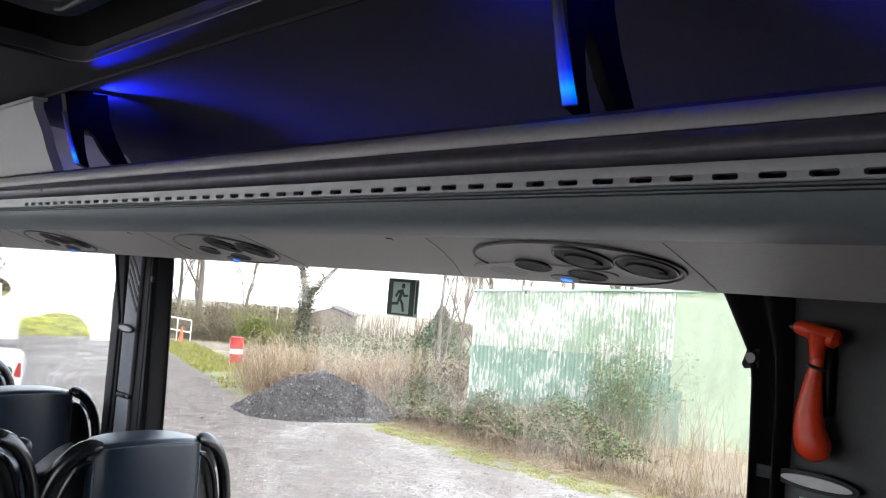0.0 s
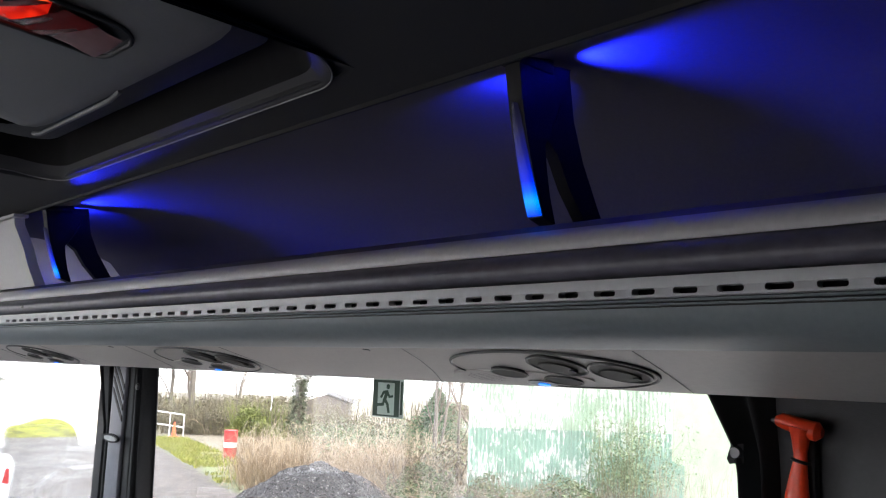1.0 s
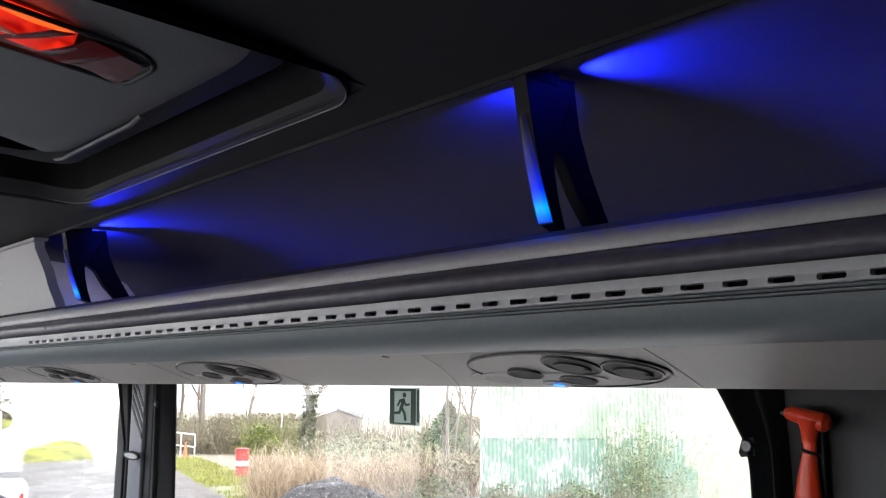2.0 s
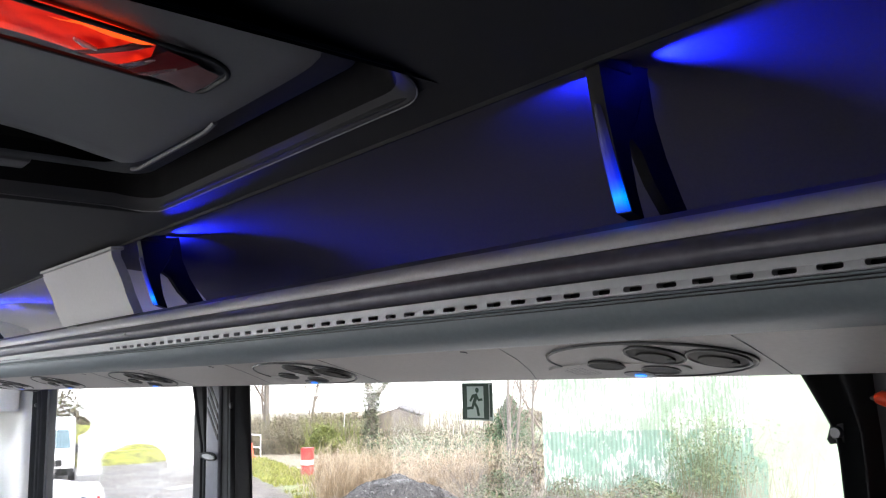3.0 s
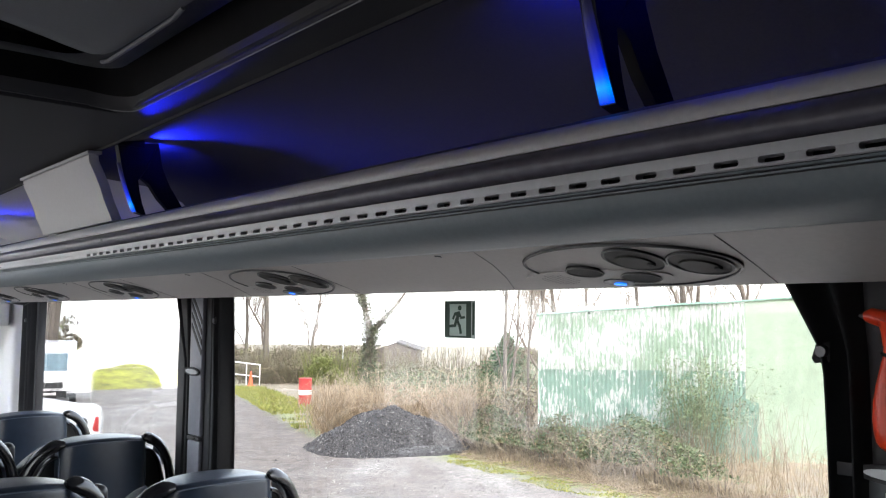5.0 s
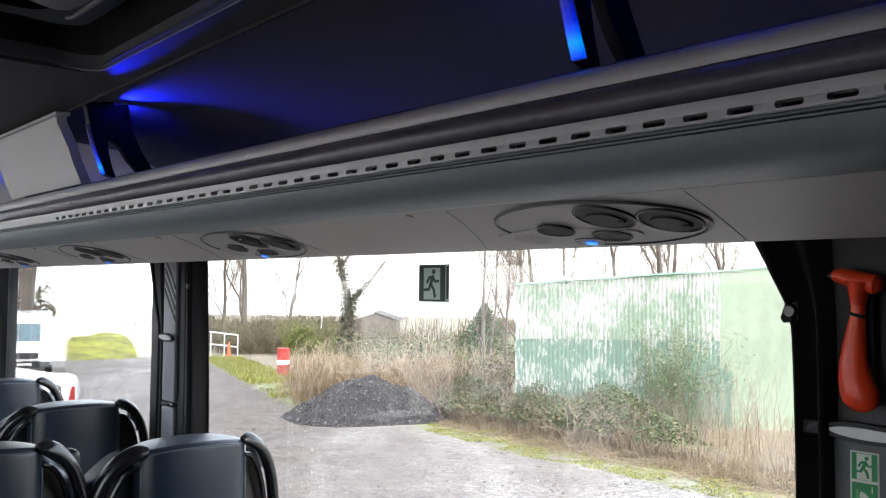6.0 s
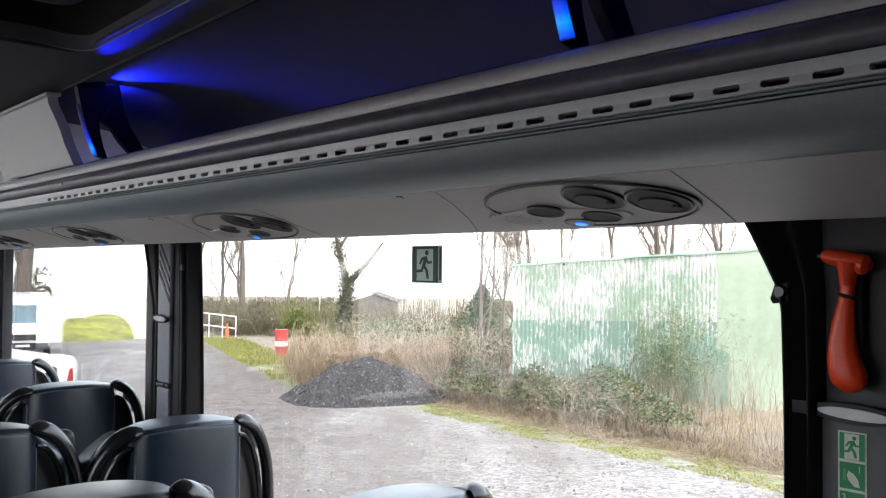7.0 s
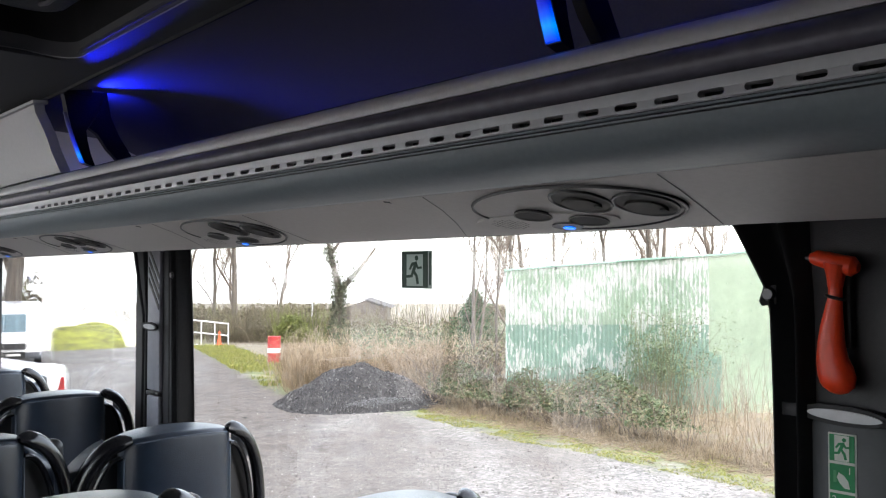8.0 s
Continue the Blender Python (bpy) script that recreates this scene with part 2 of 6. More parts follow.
def shed_paint(name, base, flake, amount):
    """Old painted sheet: paint flaked off to white in upright streaks."""
    m = mat(name, base, 0.6, var=0.22, scale=1.2, fine=9, bump=0.1, bump_scale=40)
    n, l = m.node_tree.nodes, m.node_tree.links
    b = n["Principled BSDF"]
    co = n.new("ShaderNodeTexCoord")
    mp = n.new("ShaderNodeMapping")
    mp.inputs["Scale"].default_value = (23, 23, 5.5)
    l.new(co.outputs["Object"], mp.inputs["Vector"])
    t1, t2 = n.new("ShaderNodeTexNoise"), n.new("ShaderNodeTexNoise")
    t1.inputs["Scale"].default_value, t1.inputs["Detail"].default_value, t1.inputs["Roughness"].default_value = 1.0, 9, 0.74
    t2.inputs["Scale"].default_value = 1.3
    l.new(mp.outputs[0], t1.inputs["Vector"])
    l.new(co.outputs["Object"], t2.inputs["Vector"])
    s = n.new("ShaderNodeMath")
    s.operation = "MULTIPLY_ADD"
    l.new(t2.outputs["Fac"], s.inputs[0])
    s.inputs[1].default_value = 0.55
    l.new(t1.outputs["Fac"], s.inputs[2])
    r = n.new("ShaderNodeMapRange")
    r.inputs["From Min"].default_value, r.inputs["From Max"].default_value = amount, amount + 0.012
    l.new(s.outputs[0], r.inputs["Value"])
    mx = n.new("ShaderNodeMix")
    mx.data_type = "RGBA"
    old = b.inputs["Base Color"].links[0].from_socket
    l.new(old, mx.inputs["A"])
    mx.inputs["B"].default_value = (*flake, 1)
    l.new(r.outputs[0], mx.inputs["Factor"])
    l.new(mx.outputs["Result"], b.inputs["Base Color"])
    return m


SHED_UP = shed_paint("pale_green_flaking_sheet", (0.33, 0.44, 0.325), (0.60, 0.61, 0.59), 0.782)
SHED_LOW = shed_paint("teal_green_flaking_sheet", (0.225, 0.36, 0.285), (0.58, 0.61, 0.58), 0.80)
SHED_PALE = shed_paint("pale_green_sound_sheet", (0.39, 0.485, 0.36), (0.50, 0.54, 0.47), 0.93)
SHED_DARK = mat("dark_teal_sheet", (0.20, 0.34, 0.27), 0.55, var=0.25, scale=1.5, fine=8, bump=0.05)


# ---- building tools ----
BASE = {}


def thing(name, at, label, category, group="", kind=""):
    ob = new(name)
    ob.empty_display_size = 0.1
    ob.location = at
    BASE[ob.name] = Vector(at)
    return tagged(ob, label, category, group, kind)


def finish(name, bm, material, smooth=True, angle=40):
    me = bpy.data.meshes.new(name)
    bmesh.ops.recalc_face_normals(bm, faces=bm.faces)
    for f in bm.faces:
        f.smooth = smooth
    for e in bm.edges:
        if len(e.link_faces) == 2 and e.calc_face_angle(0) > radians(angle):
            e.smooth = False
    bm.to_mesh(me)
    bm.free()
    me.materials.append(material)
    return me


def part(name, bm, material, parent, label="", kind=""):
    """Links a bmesh, drawn in world metres, as one mesh under a thing or a part."""
    root = parent
    while root.parent:
        root = root.parent
    bmesh.ops.translate(bm, verts=bm.verts, vec=-BASE.get(root.name, Vector()))
    ob = new(name, finish(name, bm, material))
    ob.parent = parent
    return tagged(ob, label, kind=kind)


def whole(name, bm, material, label, category, group="", kind=""):
    """A thing that is a single mesh, with its origin at its base."""
    lo = [min(v.co[k] for v in bm.verts) for k in range(3)]
    hi = [max(v.co[k] for v in bm.verts) for k in range(3)]
    at = Vector(((lo[0] + hi[0]) / 2, (lo[1] + hi[1]) / 2, lo[2]))
    bmesh.ops.translate(bm, verts=bm.verts, vec=-at)
    ob = new(name, finish(name, bm, material))
    ob.location = at
    BASE[ob.name] = at
    return tagged(ob, label, category, group, kind)


def box(lo, hi, bevel=0.0, seg=2, m=None, bm=None):
    bm = bm or bmesh.new()
    made = bmesh.ops.create_cube(bm, size=1.0)["verts"]
    for v in made:
        v.co = Vector([(lo[k] + hi[k]) / 2 + v.co[k] * (hi[k] - lo[k]) for k in range(3)])
    if bevel:
        es = list({e for v in made for e in v.link_edges})
        out = bmesh.ops.bevel(bm, geom=es, offset=bevel, segments=seg, affect="EDGES", profile=0.5)
        made = list({v for f in out["faces"] for v in f.verts} | {v for v in made if v.is_valid})
    if m:
        bmesh.ops.transform(bm, matrix=m, verts=made)
    return bm


def tube(points, radius, sides=10, bm=None, closed=False, flat=1.0):
    """A round bar along points; radius a number or one for each point."""
    bm = bm or bmesh.new()
    pts = [Vector(p) for p in points]
    rad = radius if isinstance(radius, (list, tuple)) else [radius] * len(pts)
    rings, up = [], None
    for i, p in enumerate(pts):
        a = pts[i - 1] if i or closed else p
        b = pts[(i + 1) % len(pts)] if i + 1 < len(pts) or closed else p
        d = (b - a).normalized()
        if up is None:
            up = d.orthogonal().normalized()
        up = (up - d * up.dot(d)).normalized()
        side = d.cross(up)
        rings.append([bm.verts.new(p + rad[i] * (math.cos(2 * math.pi * k / sides) * up + flat * math.sin(2 * math.pi * k / sides) * side)) for k in range(sides)])
    pairs = list(zip(rings, rings[1:])) + ([(rings[-1], rings[0])] if closed else [])
    for r, s in pairs:
        for k in range(sides):
            bm.faces.new((r[k], r[(k + 1) % sides], s[(k + 1) % sides], s[k]))
    if not closed:
        bm.faces.new(rings[0][::-1])
        bm.faces.new(rings[-1])
    return bm


def run(profile, y0, y1, steps=1, bm=None, closed=True, warp=None):
    """An x-z profile drawn out along y."""
    bm = bm or bmesh.new()
    rows = []
    for i in range(steps + 1):
        y = y0 + (y1 - y0) * i / steps
        rows.append([bm.verts.new(warp(x, y, z) if warp else (x, y, z)) for x, z in profile])
    n = len(profile)
    for r, s in zip(rows, rows[1:]):
        for k in range(n if closed else n - 1):
            bm.faces.new((r[k], r[(k + 1) % n], s[(k + 1) % n], s[k]))
    if closed:
        bm.faces.new(rows[0][::-1])
        bm.faces.new(rows[-1])
    return bm


def slab(outline, lift, thick, bm=None):
    """A flat outline of 3D points given depth along lift."""
    bm = bm or bmesh.new()
    lift = Vector(lift).normalized() * thick
    a = [bm.verts.new(p) for p in outline]
    b = [bm.verts.new(Vector(p) + lift) for p in outline]
    n = len(a)
    bm.faces.new(a)
    bm.faces.new(b[::-1])
    for k in range(n):
        bm.faces.new((a[k], b[k], b[(k + 1) % n], a[(k + 1) % n]))
    return bm


def ring_slab(outer, inner, lift, thick):
    """A flat frame between two outlines of equal count."""
    bm = bmesh.new()
    lift = Vector(lift).normalized() * thick
    loops = [[bm.verts.new(Vector(p) + o) for p in pts] for pts, o in ((outer, Vector()), (inner, Vector()), (inner, lift), (outer, lift))]
    n = len(outer)
    for a, b in zip(loops, loops[1:] + loops[:1]):
        for k in range(n):
            bm.faces.new((a[k], a[(k + 1) % n], b[(k + 1) % n], b[k]))
    return bm


def rounded(cx, cy, hx, hy, r, seg=6):
    """A rounded rectangle as (x, y) pairs."""
    out = []
    for sx, sy, a0 in ((1, 1, 0), (-1, 1, 90), (-1, -1, 180), (1, -1, 270)):
        for k in range(seg + 1):
            a = radians(a0 + 90 * k / seg)
            out.append((cx + sx * (hx - r) + r * math.cos(a), cy + sy * (hy - r) + r * math.sin(a)))
    return out


def scatter(name, verts, faces, material, label, category, parent=None, kind="stuff"):
    me = bpy.data.meshes.new(name)
    me.from_pydata(verts, [], faces)
    me.materials.append(material)
    ob = new(name, me)
    if parent:
        ob.parent = parent
        return tagged(ob, label, kind=kind)
    return tagged(ob, label, category, kind=kind)


# the yard's own plan: s metres along the parked side, d metres out from the bus
AHEAD, ASIDE, EYE = Vector((0.679, 0.734, 0)), Vector((0.734, -0.679, 0)), Vector((-0.107, -0.189, 0))
FALL = 0.0335


def ground_z(d):
    return -0.58 - FALL * d


def yard(s, d, h=0.0):
    p = EYE + AHEAD * d + ASIDE * s
    return Vector((p.x, p.y, ground_z(d) + h))


# ---- the bus: shell ----
GAPS = ((0.26, 2.15), (2.20, 3.90), (4.40, 5.19))
SILL, HEAD = 0.80, 1.50


def side_wall(name, inner, outer, label, gaps):
    bm = bmesh.new()
    a, b = min(inner, outer), max(inner, outer)
    box((a, -1.6, -0.06), (b, 5.2, SILL), bm=bm)
    box((a, -1.6, HEAD), (b, 5.2, 1.95), bm=bm)
    edges = [-1.6] + [y for g in gaps for y in g] + [5.2]
    for k in range(0, len(edges), 2):
        box((a, edges[k], SILL), (b, edges[k + 1], HEAD), bm=bm)
    return whole(name, bm, PILLAR, label, "wall", kind="structure")


side_wall("wall_right", 0.97, 1.03, "charcoal lined bus side wall with window openings", GAPS)
# the other side, out of view: assumed openings, sized for the light they admit
bm = bmesh.new()
for y0, y1, z0, z1 in ((-1.6, 2.05, -0.06, 0.60), (2.05, 3.10, -0.06, 0.35), (3.10, 4.05, -0.06, 0.06), (4.05, 4.12, -0.06, 1.95), (4.12, 5.2, -0.06, 1.30), (4.12, 4.85, 1.65, 1.95), (4.85, 5.2, 1.30, 1.95),
                       (-1.6, 0.32, 0.60, 1.50), (1.75, 2.05, 0.60, 1.50), (3.10, 3.16, 0.06, 1.92), (-1.6, 2.05, 1.50, 1.95), (2.05, 4.05, 1.92, 1.95)):
    box((-1.03, y0, z0), (-0.97, y1, z1), bm=bm)
whole("wall_left", bm, PILLAR, "charcoal lined bus side wall with assumed openings for light", "wall", kind="structure")
whole("floor", box((-0.97, -1.6, -0.06), (0.97, 5.2, 0.0)), FLOOR, "grey vinyl bus floor", "floor", kind="structure")
whole("wall_rear", box((-1.03, -1.66, -0.06), (1.03, -1.6, 1.95)), PILLAR, "plain charcoal bus rear wall", "wall", kind="structure")
bm = box((-1.03, 5.2, -0.06), (1.03, 5.26, 0.80))
box((-1.03, 5.2, 1.45), (1.03, 5.26, 1.95), bm=bm)
box((0.99, 5.2, 0.80), (1.03, 5.26, 1.45), bm=bm)
whole("wall_front", bm, CAB_WHITE, "pale bus front wall round the windscreen", "wall", kind="structure")
# Added out of view: its outline masks what the side windows reflect.
whole("reflection_mask", slab([(-0.969, 5.19, 0.80), (-0.50, 5.19, 0.80), (-0.485, 5.19, 0.98), (-0.49, 5.19, 1.30), (-0.51, 5.19, 1.44), (-0.63, 5.19, 1.44), (-0.655, 5.19, 1.28), (-0.675, 5.19, 1.13), (-0.74, 5.19, 1.15), (-0.80, 5.19, 1.17), (-0.81, 5.19, 1.44), (-0.969, 5.19, 1.44)], (0, 1, 0), 0.03), PILLAR, "unseen dark panel added to shape the window reflections", "panel", kind="structure")
# Roof left open out of view so sky light reaches the rack's front.
bm = box((-1.03, -1.66, 1.95), (1.03, 2.15, 2.0))
box((-1.03, 4.04, 1.95), (1.03, 5.26, 2.0), bm=bm)
box((-0.50, 2.15, 1.95), (1.03, 2.95, 2.0), bm=bm)
box((0.20, 2.95, 1.95), (1.03, 4.04, 2.0), bm=bm)
box((-1.03, 2.15, 1.95), (-0.95, 4.04, 2.0), bm=bm)
whole("roof", bm, CAB_WHITE, "white bus roof skin with an added opening for light", "roof", kind="structure")
for x, n, gaps in ((1.0, "window", GAPS),):
    for j, (y0, y1) in enumerate(gaps):
        w = thing(f"{n}_{1 + j}", (x, (y0 + y1) / 2, SILL), "fixed bus side window in a black rubber seal", "window", kind="structure")
        p = part("pane", box((x - 0.003, y0 + 0.012, SILL + 0.012), (x + 0.003, y1 - 0.012, HEAD - 0.012)), GLASS, w)
        p.visible_shadow = False
        oc, ih = (y0 + y1) / 2, (y1 - y0) / 2
        zc, zh = (SILL + HEAD) / 2, (HEAD - SILL) / 2
        o = [(x - 0.008, a, b) for a, b in rounded(oc, zc, ih, zh, 0.03)]
        i = [(x - 0.008, a, b) for a, b in rounded(oc, zc, ih - 0.014, zh - 0.014, 0.025)]
        part("window_seal", ring_slab(o, i, (1, 0, 0), 0.016), RUBBER, w)
ws = thing("windscreen", (0, 5.23, 0.98), "wide clear bus windscreen", "window", kind="structure")
p = part("pane", box((-1.02, 5.227, 0.80), (0.99, 5.233, 1.45)), GLASS, ws)
p.visible_shadow = False


# ---- ceiling and roof hatch ----
FALL_Y, LEVEL_Y = 0.0138, 1.70


def lifted(x, y, z):
    """The top of the rack and its brackets follow the fall of the ceiling."""
    return (x, y, z + FALL_Y * (LEVEL_Y - y) * max(0.0, min(1.0, (z - 1.64) / 0.138)))


def follow_ceiling(ob):
    ob.matrix_basis = Matrix.Translation((0, LEVEL_Y, 1.778)) @ Matrix.Rotation(-FALL_Y, 4, "X") @ Matrix.Translation((0, -LEVEL_Y, -1.778)) @ ob.matrix_basis


def arch(x):
    return 1.828 - 0.05 * (x / 0.487) ** 2


def ceiling_strip(bm, x0, x1, y0, y1, nx=8):
    xs = [x0 + (x1 - x0) * k / nx for k in range(nx + 1)]
    run([(x, arch(x)) for x in xs] + [(x, arch(x) + 0.025) for x in xs[::-1]], y0, y1, bm=bm)


HC, HX, HY = 0.945, 0.425, 0.418
bm = bmesh.new()
ceiling_strip(bm, -0.487, 0.487, -1.6, HC - HY, 16)
ceiling_strip(bm, -0.487, 0.487, HC + HY, 2.9, 16)
# Ceiling cut away out of view below the added roof opening.
ceiling_strip(bm, 0.30, 0.487, 2.9, 3.86, 4)
ceiling_strip(bm, HX, 0.487, HC - HY, HC + HY, 3)
ceiling_strip(bm, -0.487, -HX, HC - HY, HC + HY, 3)
follow_ceiling(whole("ceiling", bm, DARK, "dark charcoal arched headlining over the aisle", "ceiling", kind="structure"))


def lid_z(x):
    return arch(x) + 0.030 * max(0, 1 - (x / 0.33) ** 2)


hatch = thing("roof_hatch", (0, HC, 1.83), "black plastic emergency roof hatch in a raised frame", "hatch")
def ring_loops(bm, specs, cy, rise=0.0):
    loops = []
    for hx, hy, r, dz in specs:
        loops.append([bm.verts.new((x, y, arch(x) + dz + rise * max(0, 1 - (x / 0.33) ** 2))) for x, y in rounded(0, cy, hx, hy, r, 8)])
    for p, q in zip(loops, loops[1:]):
        for k in range(len(p)):
            bm.faces.new((p[k], p[(k + 1) % len(p)], q[(k + 1) % len(p)], q[k]))
    return loops


bm = bmesh.new()
ring_loops(bm, ((0.434, 0.427, 0.07, 0.001), (0.433, 0.426, 0.07, -0.003), (0.430, 0.423, 0.068, -0.003), (0.426, 0.412, 0.066, 0.004), (0.420, 0.400, 0.066, 0.014)), HC)
frame_ob = part("hatch_frame", bm, DARK, hatch, "matt black hatch frame with a rounded lip")
bm = bmesh.new()
ring_loops(bm, ((0.420, 0.400, 0.066, 0.014), (0.414, 0.394, 0.066, 0.03), (0.408, 0.388, 0.065, 0.075), (0.30, 0.28, 0.05, 0.085)), HC)
# Paler bead carries the highlight that runs along the dark frame's lip.
bead = part("lip_highlight", tube([(x, y, arch(x) - 0.0035) for x, y in rounded(0, HC, 0.4325, 0.4255, 0.07, 10)], 0.0011, 6, closed=True), HATCH, hatch, "thin paler bead standing in for the frame lip's highlight")
part("gutter", bm, mat("matt_black_gutter", (0.012, 0.012, 0.013), 0.7, var=0.2, bump=0, spec=0.1), hatch, "deep matt black gutter round the lid")
bm = bmesh.new()
NX, NY = 28, 20
skin = []
for i in range(NX + 1):
    col = []
    for j in range(NY + 1):
        p, q = -1 + 2 * i / NX, -1 + 2 * j / NY
        k = 1 - 0.055 * abs(p * q) ** 9
        x, y = 0.318 * p * k, 0.862 + 0.312 * q * k
        edge = max(abs(p), abs(q)) ** 40
        col.append(bm.verts.new((x, y, lid_z(x) + 0.008 * edge)))
    skin.append(col)
for i in range(NX):
    for j in range(NY):
        bm.faces.new((skin[i][j], skin[i + 1][j], skin[i + 1][j + 1], skin[i][j + 1]))
rim = [skin[i][0] for i in range(NX)] + [skin[NX][j] for j in range(NY)] + [skin[i][NY] for i in range(NX, 0, -1)] + [skin[0][j] for j in range(NY, 0, -1)]
wall = [bm.verts.new((v.co.x * 1.01, 0.862 + (v.co.y - 0.862) * 1.01, v.co.z + 0.03)) for v in rim]
for k in range(len(rim)):
    bm.faces.new((rim[k], rim[(k + 1) % len(rim)], wall[(k + 1) % len(rim)], wall[k]))
lid = part("lid", bm, HATCH, hatch, "charcoal hatch lid with a soft sheen")
bm = bmesh.new()
ring_loops(bm, ((0.30, 0.33, 0.06, 0.022), (0.352, 0.350, 0.07, 0.020), (0.364, 0.358, 0.07, 0.024), (0.368, 0.362, 0.07, 0.06)), 0.90)
part("lid_border", bm, BLACK, lid, "black border of the lid")
fill = bmesh.new()
ring_loops(fill, ((0.438, 0.431, 0.010, 0.0008), (0.430, 0.423, 0.069, 0.0008)), HC)
part("corner_fill", fill, DARK, hatch)
for sx in (-1, 1):
    part("rib", tube([(sx * 0.318, 1.165 - 0.03 * k, arch(0.318) + 0.003 + (0.006 if k in (0, 10) else 0)) for k in range(11)], 0.0035, 8), HATCH, lid)


def cover_piece(x0, x1, y0, y1, drop, sag, skew=0.0, nx=24):
    """A thin sheet that follows the curve of the lid, a little below it."""
    bm = bmesh.new()
    g = []
    for a in range(nx + 1):
        col = []
        for c in range(9):
            x = x0 + (x1 - x0) * a / nx + skew * (c / 8 - 0.5)
            y = y0 + (y1 - y0) * c / 8
            fold = 0.35 * math.sin(9 * a / nx + 1.3) * math.sin(2.2 * c / 8)
            col.append(bm.verts.new((x, y, lid_z(x) - drop - sag * (math.sin(math.pi * c / 8) + fold))))
        g.append(col)
    for a in range(nx):
        for c in range(8):
            bm.faces.new((g[a][c], g[a + 1][c], g[a + 1][c + 1], g[a][c + 1]))
    return bm


def lid_ring(hx, hy, r, dz):
    return [(x, y, lid_z(x) + dz) for x, y in rounded(0.075, 0.745, hx, hy, r, 10)]


part("handle_tray", cover_piece(-0.105, 0.255, 0.698, 0.792, 0.001, 0.0), BLACK, lid)
part("handle_surround", tube(lid_ring(0.187, 0.053, 0.03, -0.001), 0.0032, 8, closed=True), BLACK, lid)
# Both pieces glow by emission in place of daylight shining through.
part("handle_cover", cover_piece(-0.06, 0.178, 0.699, 0.796, 0.004, 0.004, 0.02), RED_COVER_GLOW, lid, "red cover, emission standing in for daylight through it")
part("lit_strip", cover_piece(0.07, 0.150, 0.700, 0.716, 0.009, 0.003, -0.03), ORANGE_COVER_GLOW, lid, "orange emissive edge standing in for daylight in the cover")
part("cover_fold", cover_piece(0.125, 0.142, 0.703, 0.787, 0.0095, 0.003, -0.05), DEEP_RED, lid, "dark red fold in the cover")
part("cover_band", cover_piece(0.166, 0.204, 0.701, 0.789, 0.0095, 0.002, -0.03), DEEP_RED, lid, "dark red edge of the cover")
part("cover_tab", cover_piece(0.200, 0.250, 0.712, 0.786, 0.0065, 0.002), mat("smoked_pink_plastic", (0.20, 0.105, 0.11), 0.25, var=0.2, bump=0), lid, "smoked pinkish plastic tab")
# White bar modelled in place of a highlight on the cover.
part("cover_glint", tube([(0.092, 0.745, lid_z(0.092) - 0.0135), (0.106, 0.752, lid_z(0.106) - 0.0135), (0.120, 0.754, lid_z(0.120) - 0.0135)], [0.002, 0.004, 0.002], 8), VENT_WHITE, lid)
lb = thing("hatch_label", (-0.07, 0.80, lid_z(-0.07) - 0.002), "dark green hatch instruction sticker with a white edge", "sticker")
part("backing", cover_piece(-0.150, -0.030, 0.742, 0.868, 0.0016, 0.0), SIGN_WHITE, lb)
part("green_field", cover_piece(-0.148, -0.033, 0.750, 0.862, 0.0024, 0.0), SIGN_DARK, lb)
for x0 in (-0.16, 0.0, 0.12):
    part("clip_block", box((x0, 1.262, arch(x0) + 0.004), (x0 + 0.07, 1.312, arch(x0) + 0.03), 0.004), HATCH, frame_ob)
# air outlet
vent = thing("ceiling_vent", (0.09, 1.95, 1.80), "rectangular ceiling air vent, one frame bar whitened for its light", "vent")
V = (-0.09, 0.275, 1.80, 2.11)
# Window light on one bar is put into its white; the others stay grey.
for nm, lo, hi, mt in (("side_bar", (V[1] - 0.022, V[2]), (V[1], V[3]), VENT_WHITE), ("side_bar", (V[0], V[2]), (V[0] + 0.02, V[3]), VENT_GREY),
                       ("end_bar", (V[0] + 0.02, V[2]), (V[1] - 0.022, V[2] + 0.014), VENT_GREY), ("end_bar", (V[0] + 0.02, V[3] - 0.014), (V[1] - 0.022, V[3]), VENT_GREY)):
    part(nm, run([(lo[0], arch(lo[0]) - (0.020 if mt is VENT_WHITE else 0.011)), (hi[0], arch(hi[0]) - (0.003 if mt is VENT_WHITE else 0.011)), (hi[0], arch(hi[0]) + 0.004), (lo[0], arch(lo[0]) + 0.004)], lo[1], hi[1]), mt, vent)
part("duct", run([(V[0] + 0.02, arch(0.2) - 0.003), (V[1] - 0.022, arch(0.25) - 0.0015), (V[1] - 0.022, arch(0.2)), (V[0] + 0.02, arch(0.0))], V[2] + 0.014, V[3] - 0.014), RUBBER, vent, "black duct behind the slats")
for k in range(27):
    x = V[0] + 0.032 + k * 0.0112
    part("slat", box((x - 0.0013, V[2] + 0.014, arch(x) - 0.0075), (x + 0.0013, V[3] - 0.014, arch(x) - 0.0055)), VENT_WHITE, vent)

for ob in (hatch, lb, vent):
    follow_ceiling(ob)

